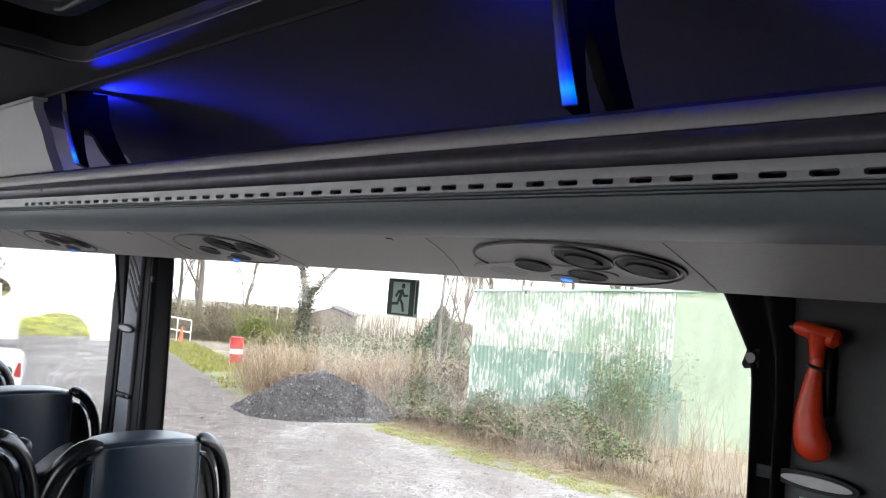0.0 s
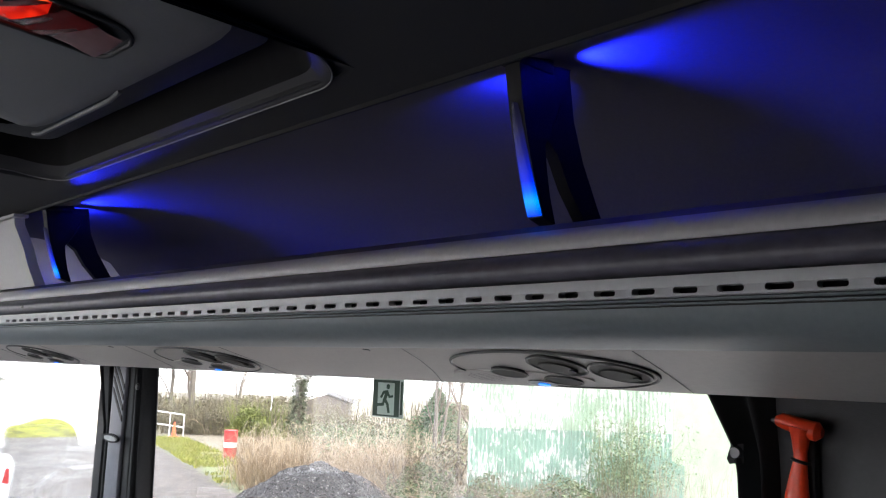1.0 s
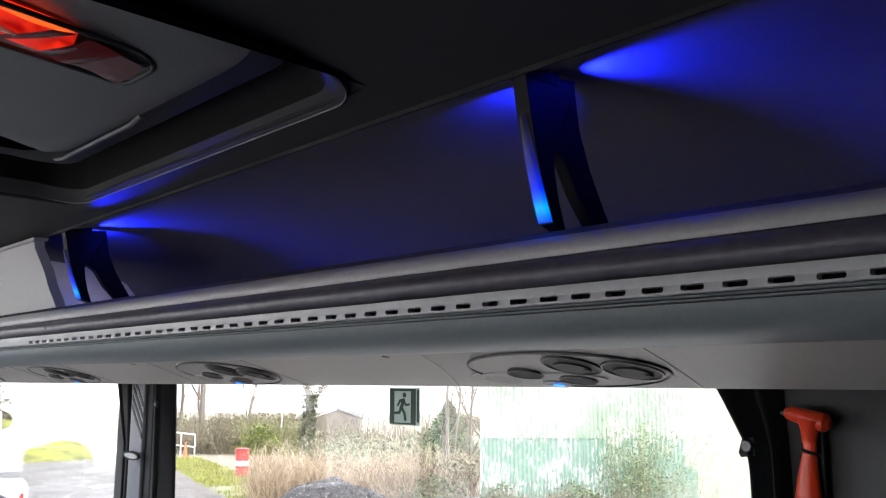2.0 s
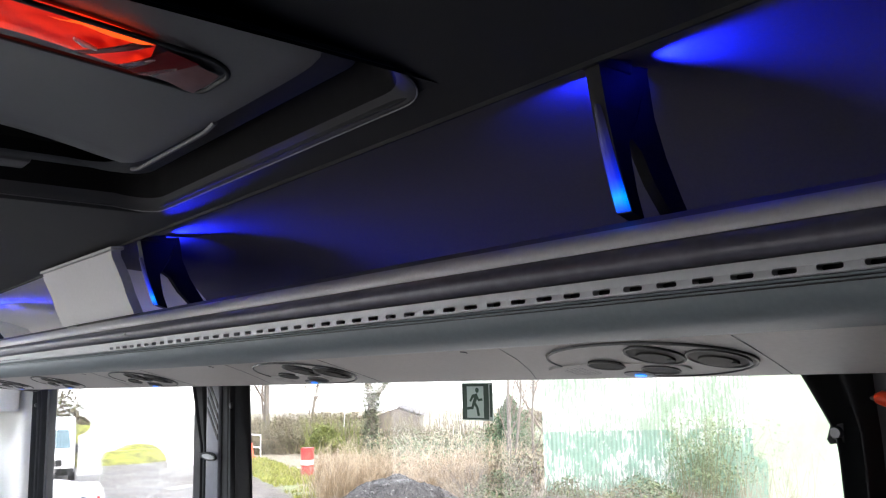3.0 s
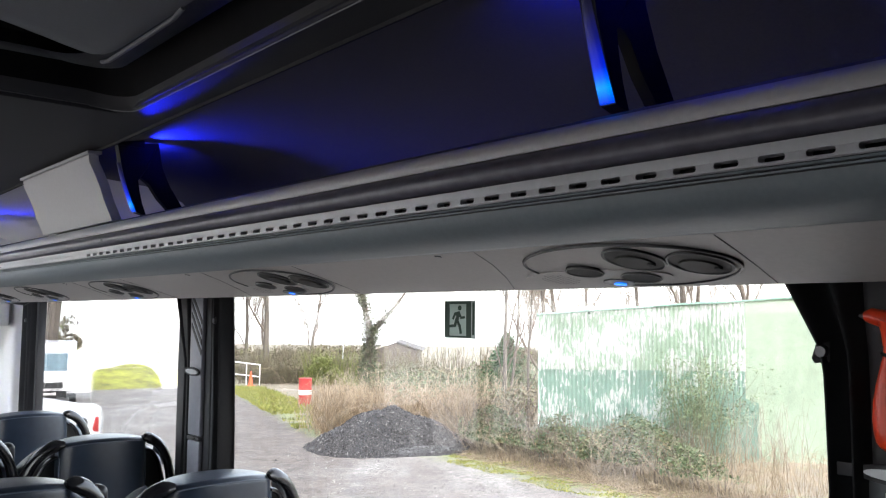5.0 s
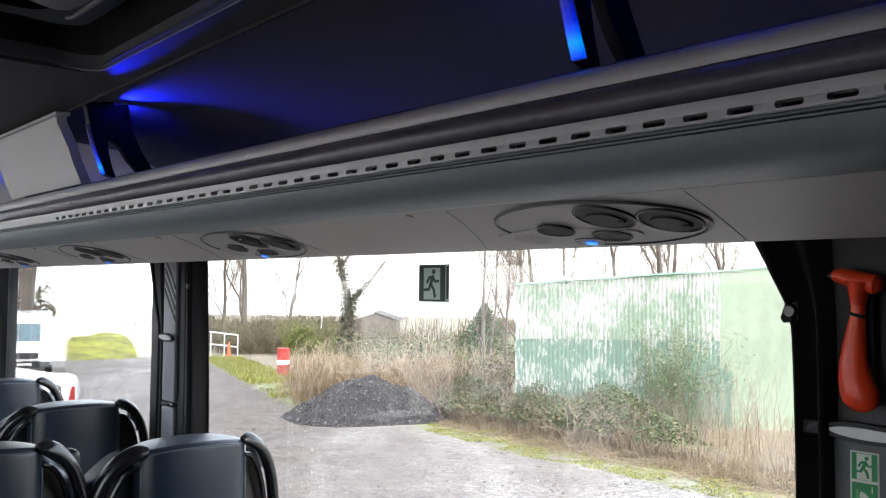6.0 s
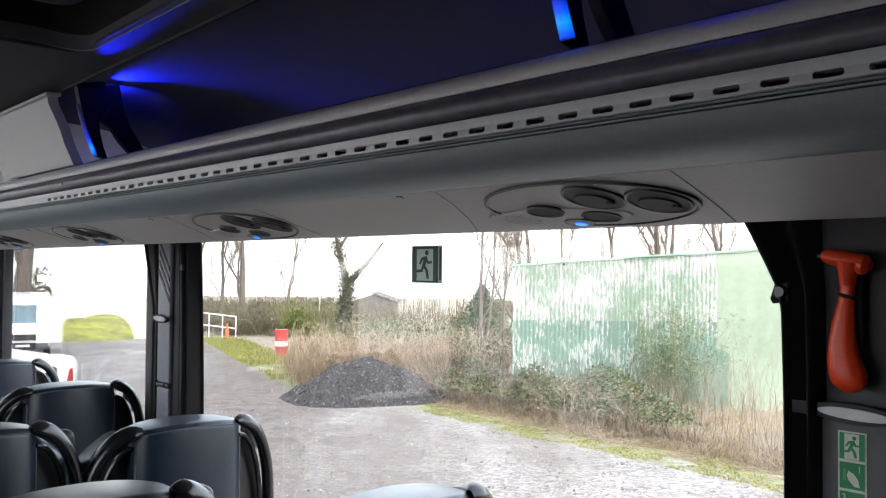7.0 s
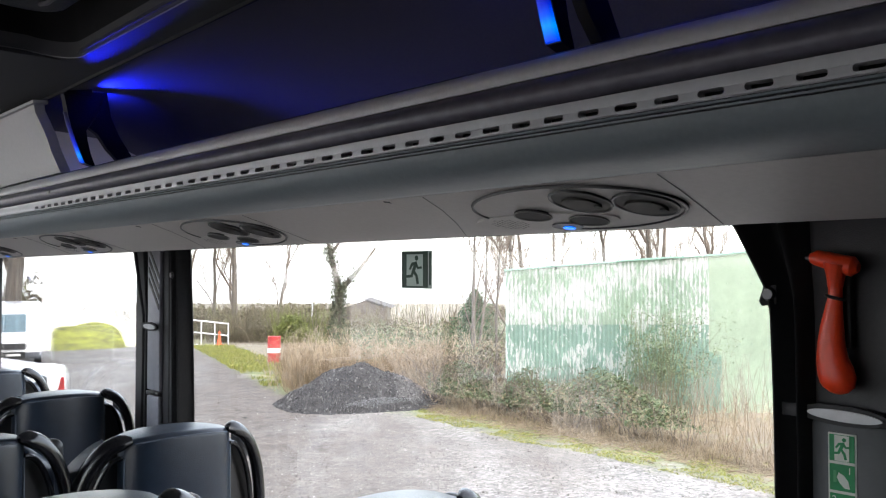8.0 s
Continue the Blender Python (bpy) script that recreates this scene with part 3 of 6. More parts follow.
# ---- luggage rack ----
Y0, Y1 = -1.55, 3.30
rack = thing("luggage_rack", (0.72, 0.9, 1.47), "long grey moulded overhead luggage rack with a vinyl rail", "luggage rack")
part("underside", run([(0.553, 1.5084), (0.60, 1.4958), (0.65, 1.4824), (0.70, 1.4690), (0.707, 1.4683), (0.716, 1.4700), (0.73, 1.4765), (0.968, 1.514), (0.968, 1.535), (0.553, 1.535)], Y0, Y1),
     UNDER, rack, "beige-grey smooth underside panel")
part("lower_moulding", run([(0.4722, 1.5395), (0.4735, 1.5345), (0.4775, 1.5275), (0.485, 1.5205), (0.497, 1.5148), (0.514, 1.5110), (0.534, 1.5090), (0.5485, 1.5081), (0.5505, 1.5092), (0.5505, 1.534), (0.4925, 1.5400)], Y0, Y1),
     RACK_GREY, rack, "dark grey rounded lower moulding")
part("groove_strip", run([(0.4725, 1.5470), (0.4712, 1.5462), (0.4725, 1.5446), (0.490, 1.5444), (0.490, 1.5472)], Y0, Y1), RACK_GREY, rack)
part("groove_strip", run([(0.4735, 1.5436), (0.4718, 1.5428), (0.4725, 1.5412), (0.490, 1.5408), (0.490, 1.5440)], Y0, Y1), RACK_GREY, rack)
part("shadow_gap", box((0.478, Y0, 1.5385), (0.488, Y1, 1.5485)), BLACK, rack)
# slotted strip: two rails with bars between the slots and a dark box behind
part("strip_rail", run([(0.4700, 1.5553), (0.4688, 1.5600), (0.4692, 1.5645), (0.480, 1.5655), (0.482, 1.5553)], Y0, Y1), RACK_LIGHT, rack, "pale grey strip")
part("strip_rail", run([(0.4720, 1.5474), (0.4708, 1.5482), (0.4706, 1.5500), (0.482, 1.5500), (0.482, 1.5474)], Y0, Y1), RACK_LIGHT, rack, "pale grey strip")
PITCH, SLOT = 0.0378, 0.031
bar = slab([(0.4706, yy, zz) for yy, zz in ((-0.0100, 1.5500), (-0.0084, 1.5509), (-0.0079, 1.55265), (-0.0084, 1.5544), (-0.0100, 1.5553), (0.0100, 1.5553), (0.0084, 1.5544), (0.0079, 1.55265), (0.0084, 1.5509), (0.0100, 1.5500))], (1, 0, 0), 0.01)
bar_ob = part("slot_bar", bar, RACK_LIGHT, rack)
bar_ob.data.transform(Matrix.Translation((0, BASE[rack.name].y, 0)))
bar_ob.location = (0, SLOT + 42.5 * PITCH - BASE[rack.name].y, 0)
for k in range(42, -42, -1):
    o = new("slot_bar", bar_ob.data)
    o.parent = rack
    o.location = (0, SLOT + (k - 0.5) * PITCH - BASE[rack.name].y, 0)
part("blank_strip", box((0.4706, SLOT + 43 * PITCH + 0.0100, 1.5500), (0.480, Y1, 1.5553)), RACK_LIGHT, rack)
part("slot_box", box((0.4835, Y0, 1.547), (0.49, Y1, 1.559)), RUBBER, rack)
bm = bmesh.new()
for k in range(40):
    box((0.4700, 2.35 + 0.021 * k, 1.5512), (0.4714, 2.36 + 0.021 * k, 1.5540), bm=bm)
part("fine_slots", bm, BLACK, rack)
part("rail", run([(0.4730, 1.5665), (0.4665, 1.571), (0.4645, 1.578), (0.4665, 1.585), (0.4735, 1.591), (0.484, 1.5955), (0.496, 1.5975), (0.505, 1.585), (0.49, 1.567)], Y0, Y1, 40),
     RACK_RAIL, rack, "dark vinyl-covered hand rail, scuffed")
# One lip in two colours: light below and shade above are painted in.
part("lip", run([(0.4800, 1.5950), (0.4784, 1.5985), (0.4788, 1.6030), (0.4812, 1.6075), (0.4855, 1.6115), (0.4915, 1.6150), (0.4990, 1.6182), (0.500, 1.610), (0.499, 1.597)], Y0, Y1),
     RACK_LIP, rack, "rounded shelf lip, coloured pale for the light on it")
part("lip_shaded", run([(0.4992, 1.6183), (0.5100, 1.6222), (0.5230, 1.6270), (0.535, 1.6315), (0.55, 1.6345), (0.58, 1.6335), (0.58, 1.615), (0.5005, 1.611)], Y0, Y1),
     RACK_BACK, rack, "upper part of the lip, coloured dark for its shade")
part("shelf", run([(0.58, 1.632), (0.965, 1.622), (0.965, 1.612), (0.58, 1.62)], Y0, Y1), RACK_BACK, rack)
back = [(0.487, 1.7775), (0.56, 1.792), (0.68, 1.80), (0.80, 1.79), (0.89, 1.755), (0.94, 1.70), (0.955, 1.63)]
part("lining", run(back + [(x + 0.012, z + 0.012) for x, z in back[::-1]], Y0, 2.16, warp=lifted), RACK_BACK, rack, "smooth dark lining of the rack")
# Same lining as behind; the front daylight is put into this paler colour.
part("lit_front_lining", run(back + [(x + 0.012, z + 0.012) for x, z in back[::-1]], 2.162, 3.86, warp=lifted), PANEL, rack, "rack lining coloured paler for the light at its front")
# Lip added to keep the blue bracket light off the ceiling.
part("ceiling_trim", run([(0.4845, 1.7785), (0.4845, 1.7735), (0.4885, 1.7735), (0.4885, 1.7785)], Y0, 3.86, warp=lifted), DARK, rack, "thin dark trim along the ceiling edge, added as a light stop")
# front end of the rack
endp = [(0.532, 1.503), (0.785, 1.470), (0.83, 1.49), (0.83, 1.62), (0.556, 1.637), (0.521, 1.625), (0.463, 1.58), (0.468, 1.545), (0.484, 1.515)]
part("end_cap", run(endp, Y1, Y1 + 0.02), RACK_GREY, rack, "rounded grey end cap")
part("end_trim", tube([(x, Y1 + 0.012, z) for x, z in endp], 0.011, 8, closed=True), BLACK, rack, "black edging round the end")
# pale locker cover between two brackets
cov = [(0.462, 1.762), (0.464, 1.748), (0.474, 1.728), (0.487, 1.70), (0.497, 1.67), (0.507, 1.648), (0.516, 1.628)]
part("locker_cover", run(cov + [(x + 0.02, z + 0.004) for x, z in cov[::-1]], 1.655, 2.14), COVER, rack, "pale grey curved locker cover")
part("cover_lip", run([(0.457, 1.764), (0.457, 1.770), (0.486, 1.772), (0.486, 1.765)], 1.645, 2.15), COVER, rack)
part("worn_label", box((0.500, 1.98, 1.6055), (0.518, 2.05, 1.6215)), BLACK, rack, "small dark worn sticker")
part("rail_rivet", box((0.463, 1.56, 1.5755), (0.467, 1.575, 1.5805), 0.0015), CHROME, rack)


def bracket(y, width=0.0185, toward_hatch=False):
    """A forked support between shelf and ceiling edge, with a curved blue lens on its front edge."""
    b = thing("rack_bracket", (0.55, y, 1.63), "black forked rack bracket with a glowing blue lens strip", "bracket", "rack brackets")
    w = width / 2
    front = [(0.489, 1.776), (0.4935, 1.755), (0.4985, 1.732), (0.505, 1.708), (0.514, 1.682), (0.523, 1.660), (0.532, 1.640)]
    rear = [(0.553, 1.634), (0.543, 1.660), (0.537, 1.685), (0.534, 1.705)]
    leg = [(0.558, 1.700), (0.578, 1.672), (0.606, 1.645), (0.622, 1.631), (0.652, 1.630), (0.628, 1.662), (0.602, 1.700), (0.584, 1.738), (0.575, 1.787)]
    part("front_leg", run(front + rear + [(0.548, 1.73), (0.575, 1.787)], y - w, y + w, warp=lifted), BRACKET, b)
    part("rear_leg", run([(0.540, 1.712)] + leg + [(0.555, 1.735)], y - w * 0.8, y + w * 0.8, warp=lifted), BRACKET, b)
    up = lifted(0.5, y, 1.778)[2] - 1.778
    part("head_block", box((0.487, y - w - 0.002, 1.772 + up), (0.545, y + w + 0.005, 1.79 + up), 0.003), BRACKET, b)
    pts = [(0.4960, 1.738), (0.499, 1.728), (0.5035, 1.712), (0.509, 1.696), (0.515, 1.680), (0.522, 1.662), (0.531, 1.641)]
    bm = bmesh.new()
    rows = []
    for i, (x, z) in enumerate(pts):
        hw = w * (0.30, 0.55, 0.72, 0.82, 0.90, 0.96, 1.0)[i]
        rows.append([bm.verts.new(lifted(*p)) for p in ((x + 0.004, y - hw, z), (x - 0.002, y - hw * 0.9, z), (x - 0.0045, y - hw * 0.4, z), (x - 0.0045, y + hw * 0.4, z), (x - 0.002, y + hw * 0.9, z), (x + 0.004, y + hw, z))])
    for r, s_ in zip(rows, rows[1:]):
        for k in range(5):
            bm.faces.new((r[k], r[k + 1], s_[k + 1], s_[k]))
    bm.faces.new(rows[0])
    bm.faces.new(rows[-1][::-1])
    part("lens", bm, BLUE_LENS, b, "curved lens glowing blue at its foot")
    for s, power, wide, eye, aim in ((-1, 1.2, 94, (0.552, 0.010, 1.755), (0.600, 0.085, 1.800)), (1, 0.80, 88, (0.556, 0.014, 1.746), (0.596, 0.075, 1.812))):
        d = bpy.data.lights.new("led", "SPOT")
        d.energy, d.color, d.spot_size, d.spot_blend, d.shadow_soft_size = power, (0.008, 0.016, 1.0), radians(wide), 0.8, 0.004
        lamp = new("led", d)
        lamp.parent = b
        lamp.matrix_basis = Matrix.Translation(-Vector((0.55, y, 1.63))) @ look((eye[0], y + s * (w + eye[1]), eye[2] + up), (aim[0], y + s * (w + aim[1]), aim[2] + up))
    if not toward_hatch:
        return b
    d = bpy.data.lights.new("led", "SPOT")
    d.energy, d.color, d.spot_size, d.spot_blend, d.shadow_soft_size = 3.6, (0.008, 0.016, 1.0), radians(11), 1.0, 0.004
    lamp = new("led", d)
    lamp.parent = b
    lamp.matrix_basis = Matrix.Translation(-Vector((0.55, y, 1.63))) @ look((0.466, y - w - 0.02, 1.737), (0.438, y - w - 0.375, 1.794))
    return b


for y in (-0.84, 0.346, 1.573, 3.19):
    bracket(y, toward_hatch=y == 1.573)


def tilt(x):
    return 1.5084 - 0.268 * (x - 0.553)


def disc(cx, cy, rx, ry, n=28, drop=0.0):
    return [(cx + rx * math.cos(2 * math.pi * k / n), cy + ry * math.sin(2 * math.pi * k / n), tilt(cx + rx * math.cos(2 * math.pi * k / n)) - drop) for k in range(n)]


def service_unit(y):
    """Overhead panel of one seat row: two air nozzles, two reading lamps, a loudspeaker and a blue lamp."""
    u = thing("service_panel", (0.624, y, 1.486), "beige-grey oval overhead panel with air nozzles and reading lamps", "service panel", "overhead service panels")
    part("plate", slab(disc(0.624, y, 0.0655, 0.134, 40, 0.0015), (0, 0, 1), 0.003), UNDER, u)
    part("joint", tube(disc(0.624, y, 0.0665, 0.1355, 40, 0.0010), 0.0021, 6, closed=True), BLACK, u, "black joint round the panel")
    part("lower_plate", slab(disc(0.655, y + 0.066, 0.0275, 0.106, 36, 0.0032), (0, 0, 1), 0.003), UNDER, u)
    for cx, cy, r in ((0.601, y - 0.031, 0.0325), (0.622, y - 0.096, 0.0325)):
        noz = part("air_nozzle", slab(disc(cx, cy, r, r, 28, 0.003), (0, 0, 1), 0.005), NOZZLE, u, "round brown-grey air nozzle")
        part("rim", tube(disc(cx, cy, r, r, 28, 0.0028), 0.0018, 6, closed=True), BLACK, noz)
        part("vane", slab(disc(cx + 0.006, cy + 0.004, r * 0.6, r * 0.66, 20, 0.0048), (0, 0, 1), 0.003), NOZZLE, noz)
        part("hub", slab(disc(cx + 0.012, cy - r * 0.4, 0.0045, 0.0045, 12, 0.0060), (0, 0, 1), 0.003), LAMP_GREY, noz)
    for cx, cy in ((0.630, y + 0.060), (0.655, y + 0.0)):
        l_ = part("reading_lamp", slab(disc(cx, cy, 0.0165, 0.0245, 24, 0.0045), (0, 0, 1), 0.004), LAMP_GREY, u, "dark oval reading lamp")
        part("rim", tube(disc(cx, cy, 0.0165, 0.0245, 24, 0.0045), 0.0010, 6, closed=True), VENT_GREY, l_)
    part("lamp_surround", slab(disc(0.671, y + 0.043, 0.0115, 0.021, 20, 0.0045), (0, 0, 1), 0.003), BLACK, u)
    part("blue_lamp", slab(disc(0.674, y + 0.043, 0.0050, 0.0080, 16, 0.0056), (0, 0, 1), 0.003), BLUE_CORE, u, "small glowing blue marker lamp")
    bm = bmesh.new()
    for a in range(-4, 5):
        for b in range(-3, 4):
            if (a / 4.4) ** 2 + (b / 3.4) ** 2 < 1:
                q = disc(0.655 + 0.0048 * b + (0.0022 if a % 2 else 0), y + 0.118 + 0.0062 * a, 0.0012, 0.0017, 6, 0.0034)
                bm.faces.new([bm.verts.new(p) for p in q])
    part("speaker_holes", bm, LAMP_GREY, u)
    return u


UNITS = (-0.335, 0.40, 1.135, 1.87, 2.52, 3.04)
first = service_unit(UNITS[0])
for y in UNITS[1:]:
    copy_thing(first, pose(0.624, y, 1.486))
for y in (-0.10, 0.605, 1.34, 2.07):
    for dy, tail in ((-0.358, 0.017), (-0.04, 0.075)):
        bm = tube([(0.556, y + dy, tilt(0.556)), (0.60, y + dy + 0.2 * tail, tilt(0.6)), (0.65, y + dy + 0.55 * tail, tilt(0.65)), (0.70, y + dy + tail, tilt(0.70))], 0.0007, 6)
        part("panel_seam", bm, VENT_GREY, rack)
    part("panel_clip", tube([(0.558, y + 0.035, tilt(0.558)), (0.561, y + 0.027, tilt(0.561)), (0.565, y + 0.030, tilt(0.565))], 0.0012, 6), BLACK, rack)


# ---- pillars and curtains ----
def folds(y0, y1, x0, z0, z1, depth=0.022, waves=5, lean=None, rows=14, cols=48):
    """A gathered curtain hanging along the wall; lean(t) shifts its edges with the height."""
    bm = bmesh.new()
    g = []
    for r in range(rows + 1):
        t = r / rows
        z = z0 + (z1 - z0) * t
        a, b = lean(t) if lean else (0, 0)
        line = []
        for c in range(cols + 1):
            u = c / cols
            y = (y0 + a) + (y1 + b - y0 - a) * u
            x = x0 + depth * (math.sin(u * waves * 2 * math.pi + 0.6 * math.sin(3 * t)) * 0.5 + 0.25 * math.sin(u * waves * 4.6 + 2))
            line.append(bm.verts.new((x, y, z)))
        g.append(line)
    for r in range(rows):
        for c in range(cols):
            bm.faces.new((g[r][c], g[r][c + 1], g[r + 1][c + 1], g[r + 1][c]))
    bmesh.ops.solidify(bm, geom=bm.faces[:], thickness=0.003)
    return bm


def stud(parent, p, name="stud"):
    bm = bmesh.new()
    m = Matrix.Translation(p) @ Euler((0, radians(-90), 0)).to_matrix().to_4x4()
    bmesh.ops.create_cone(bm, cap_ends=True, segments=16, radius1=0.009, radius2=0.0065, depth=0.006, matrix=m)
    return part(name, bm, CHROME, parent)


def tie_back(y, z, x, half, label):
    t_ = thing("curtain_tie", (x, y, z), label, "curtain tie", "curtain ties")
    bm = bmesh.new()
    o = [(x, y + half * math.cos(0.2094 * k), z + 0.0118 * math.sin(0.2094 * k) + 0.03 * half * math.cos(0.2094 * k)) for k in range(30)]
    slab(o, (1, 0, 0), 0.006, bm)
    box((x + 0.001, y + half * 0.8, z - 0.007), (x + 0.005, y + half * 1.45, z + 0.009), 0.001, bm=bm)
    part("clip_body", bm, PILLAR, t_)
    part("oval_plate", slab([(x - 0.003, y - 0.004 + half * 0.8 * math.cos(0.2094 * k), z + 0.0066 * math.sin(0.2094 * k) + 0.03 * half * math.cos(0.2094 * k)) for k in range(30)], (1, 0, 0), 0.004), PLATE, t_, "silver-grey oval plate")
    return t_


# front pillar of the long window
pil = thing("window_pillar_cover", (0.95, 2.06, 0.8), "charcoal window pillar cover with a lilac-grey centre strip", "pillar cover")
part("cover", box((0.925, 1.98, 0.78), (0.968, 2.24, 1.512), 0.008), PILLAR, pil)
part("grey_strip", box((0.912, 2.052, 1.10), (0.9245, 2.128, 1.508), 0.004), GREYTRIM, pil, "lilac-grey strip")
part("grey_strip_lower", box((0.912, 2.054, 0.80), (0.9245, 2.128, 1.085), 0.004), GREYTRIM, pil)
part("strip_joint", box((0.910, 2.054, 1.087), (0.9245, 2.128, 1.097), 0.002), CHROME, pil)
# Diagonal dark reflections on the grey strip, modelled as black bars.
for k in range(4):
    z = 1.32 + 0.028 * k
    part("reflection_slash", slab([(0.9105, 2.054, z), (0.9105, 2.054, z + 0.014), (0.9105, 2.118, z + 0.090), (0.9105, 2.118, z + 0.076)], (1, 0, 0), 0.003), BLACK, pil)
whole("curtain", folds(2.125, 2.185, 0.935, 0.80, 1.50, 0.026, 2, lambda t: (0, 0.004 + 0.26 * max(0, t - 0.72) if t > 0.72 else 0.016 * abs(t - 0.72))),
      CURTAIN, "black gathered window curtain tied to its pillar", "curtain", "window curtains")
whole("curtain", folds(1.915, 2.03, 0.93, 0.80, 1.50, 0.028, 3, lambda t: (-0.02 + 0.034 * t, 0)),
      CURTAIN, "black gathered window curtain tied to its pillar", "curtain", "window curtains")
tie_back(2.083, 1.275, 0.898, 0.045, "grey curtain tie with an oval silver plate")
s1 = thing("press_stud", (0.9, 1.965, 1.415), "small chrome press stud on a black curtain", "stud")
stud(s1, (0.905, 1.965, 1.415))
# pillar by the cab
whole("curtain", folds(3.70, 3.90, 0.945, 0.80, 1.50, 0.03, 4), CURTAIN, "black gathered window curtain tied to its pillar", "curtain", "window curtains")
whole("curtain_track", box((0.935, 3.655, 0.80), (0.966, 3.69, 1.51), 0.005), CURTAIN, "black upright window edge trim", "trim", kind="structure")
s2 = thing("press_stud", (0.925, 3.82, 1.40), "small chrome press stud on a black curtain", "stud")
stud(s2, (0.926, 3.82, 1.40))
whole("cab_pillar", box((0.90, 3.92, 0.0), (0.967, 4.40, 1.512), 0.02, 3), CAB_WHITE, "white smooth pillar trim behind the driver's door", "pillar", kind="structure")
# rear pillar of the long window
rp = thing("window_pillar_cover", (0.95, 0.1, 0.8), "charcoal window pillar cover below the rack", "pillar cover")
part("cover", box((0.942, -0.30, 0.78), (0.968, 0.288, 1.512), 0.01, 3), mat("rear_pillar_trim", (0.055, 0.055, 0.061), 0.55, var=0.2, scale=8, fine=150, bump=0.2, bump_scale=700), rp)
part("cover_strip", box((0.934, 0.192, 0.80), (0.9425, 0.283, 1.242), 0.004), mat("slate_strip", (0.085, 0.09, 0.098), 0.45, var=0.15, bump=0.1), rp, "slate-grey lower cover strip")
whole("curtain", folds(0.27, 0.332, 0.935, 0.78, 1.505, 0.03, 2,
      lambda t: (0, 0.004 - 0.008 * math.sin(t * 3) if t < 0.84 else 0.0 + (t - 0.84) * 0.38), rows=26),
      CURTAIN, "black gathered curtain flaring out at its head", "curtain", "window curtains")
tab = thing("curtain_tab", (0.925, 0.327, 1.393), "black cloth curtain tab with a chrome stud", "tab")
part("tab", slab([(0.922, 0.318, 1.405), (0.922, 0.335, 1.402), (0.922, 0.341, 1.384), (0.922, 0.337, 1.378), (0.922, 0.318, 1.381)], (1, 0, 0), 0.005), CURTAIN, tab)
stud(tab, (0.919, 0.327, 1.393))
tie_back(0.243, 1.2515, 0.926, 0.054, "slate curtain tie with a wide oval silver plate")


def safety_hammer():
    h = thing("emergency_hammer", (0.925, 0.2420, 1.275), "bright orange plastic window-breaking hammer on a pillar", "hammer")
    x = 0.918
    prof = [(0.2440, 1.405, 0.0085), (0.2440, 1.392, 0.0085), (0.2460, 1.378, 0.0105), (0.2485, 1.355, 0.0140), (0.2495, 1.335, 0.0165), (0.2485, 1.318, 0.0190),
            (0.2450, 1.304, 0.0215), (0.2420, 1.294, 0.0215), (0.2415, 1.286, 0.0185), (0.2415, 1.280, 0.0110), (0.2415, 1.2775, 0.003)]
    bm = tube([(x, y, z) for y, z, r in prof], [r for y, z, r in prof], 16)
    for v in bm.verts:
        v.co.x = x + (v.co.x - x) * 0.6
    part("handle", bm, ORANGE, h)
    bm = tube([(x, 0.2725, 1.4365), (x, 0.2650, 1.437), (x, 0.2530, 1.434), (x, 0.2350, 1.4290), (x, 0.2235, 1.4265), (x, 0.2170, 1.4255)],
              [0.006, 0.0095, 0.0105, 0.0115, 0.0120, 0.006], 14)
    tube([(x, 0.2410, 1.430), (x, 0.2435, 1.415), (x, 0.2440, 1.402)], [0.0165, 0.0105, 0.0086], 14, bm=bm)
    part("head", bm, ORANGE, h)
    part("band", tube([(x + 0.009 * math.cos(a) * 0.7, 0.2440 + 0.0105 * math.sin(a), 1.3905 + 0.0025 * math.sin(a)) for a in [2 * math.pi * k / 16 for k in range(16)]], 0.0022, 6, closed=True),
         BLACK, h, "thin black retaining band")
    part("tip", tube([(x, 0.2725, 1.4365), (x, 0.2790, 1.4375)], [0.004, 0.002], 10), CHROME, h, "small steel point")
    part("mount", box((0.927, 0.2300, 1.33), (0.943, 0.2570, 1.43), 0.004), BLACK, h)
    return h


safety_hammer()


def runner(parent, m, size, plane, material):
    """The running figure of an exit sign, as plain flat shapes."""
    def flat(pts):
        return slab([plane(m[0] + size * a, m[1] + size * b) for a, b in pts], (1, 0, 0), 0.0006)
    bm = flat([(0.10 + 0.075 * math.cos(k * math.pi / 6), 0.33 + 0.075 * math.sin(k * math.pi / 6)) for k in range(12)])
    for pts in ([(-0.12, 0.20), (0.10, 0.24), (0.12, 0.14), (0.02, -0.06), (-0.10, -0.02), (-0.04, 0.10)],
                [(-0.12, 0.20), (-0.24, 0.02), (-0.17, -0.01), (-0.06, 0.14)],
                [(0.10, 0.20), (0.18, 0.08), (0.32, 0.10), (0.32, 0.03), (0.14, 0.01), (0.05, 0.14)],
                [(-0.10, -0.02), (-0.14, -0.14), (-0.36, -0.16), (-0.36, -0.24), (-0.08, -0.22), (0.00, -0.04)],
                [(0.02, -0.02), (0.14, -0.16), (0.20, -0.40), (0.11, -0.42), (0.05, -0.20), (-0.06, -0.06)]):
        slab([plane(m[0] + size * a, m[1] + size * b) for a, b in pts], (1, 0, 0), 0.0006, bm)
    return part("figure", bm, material, parent)


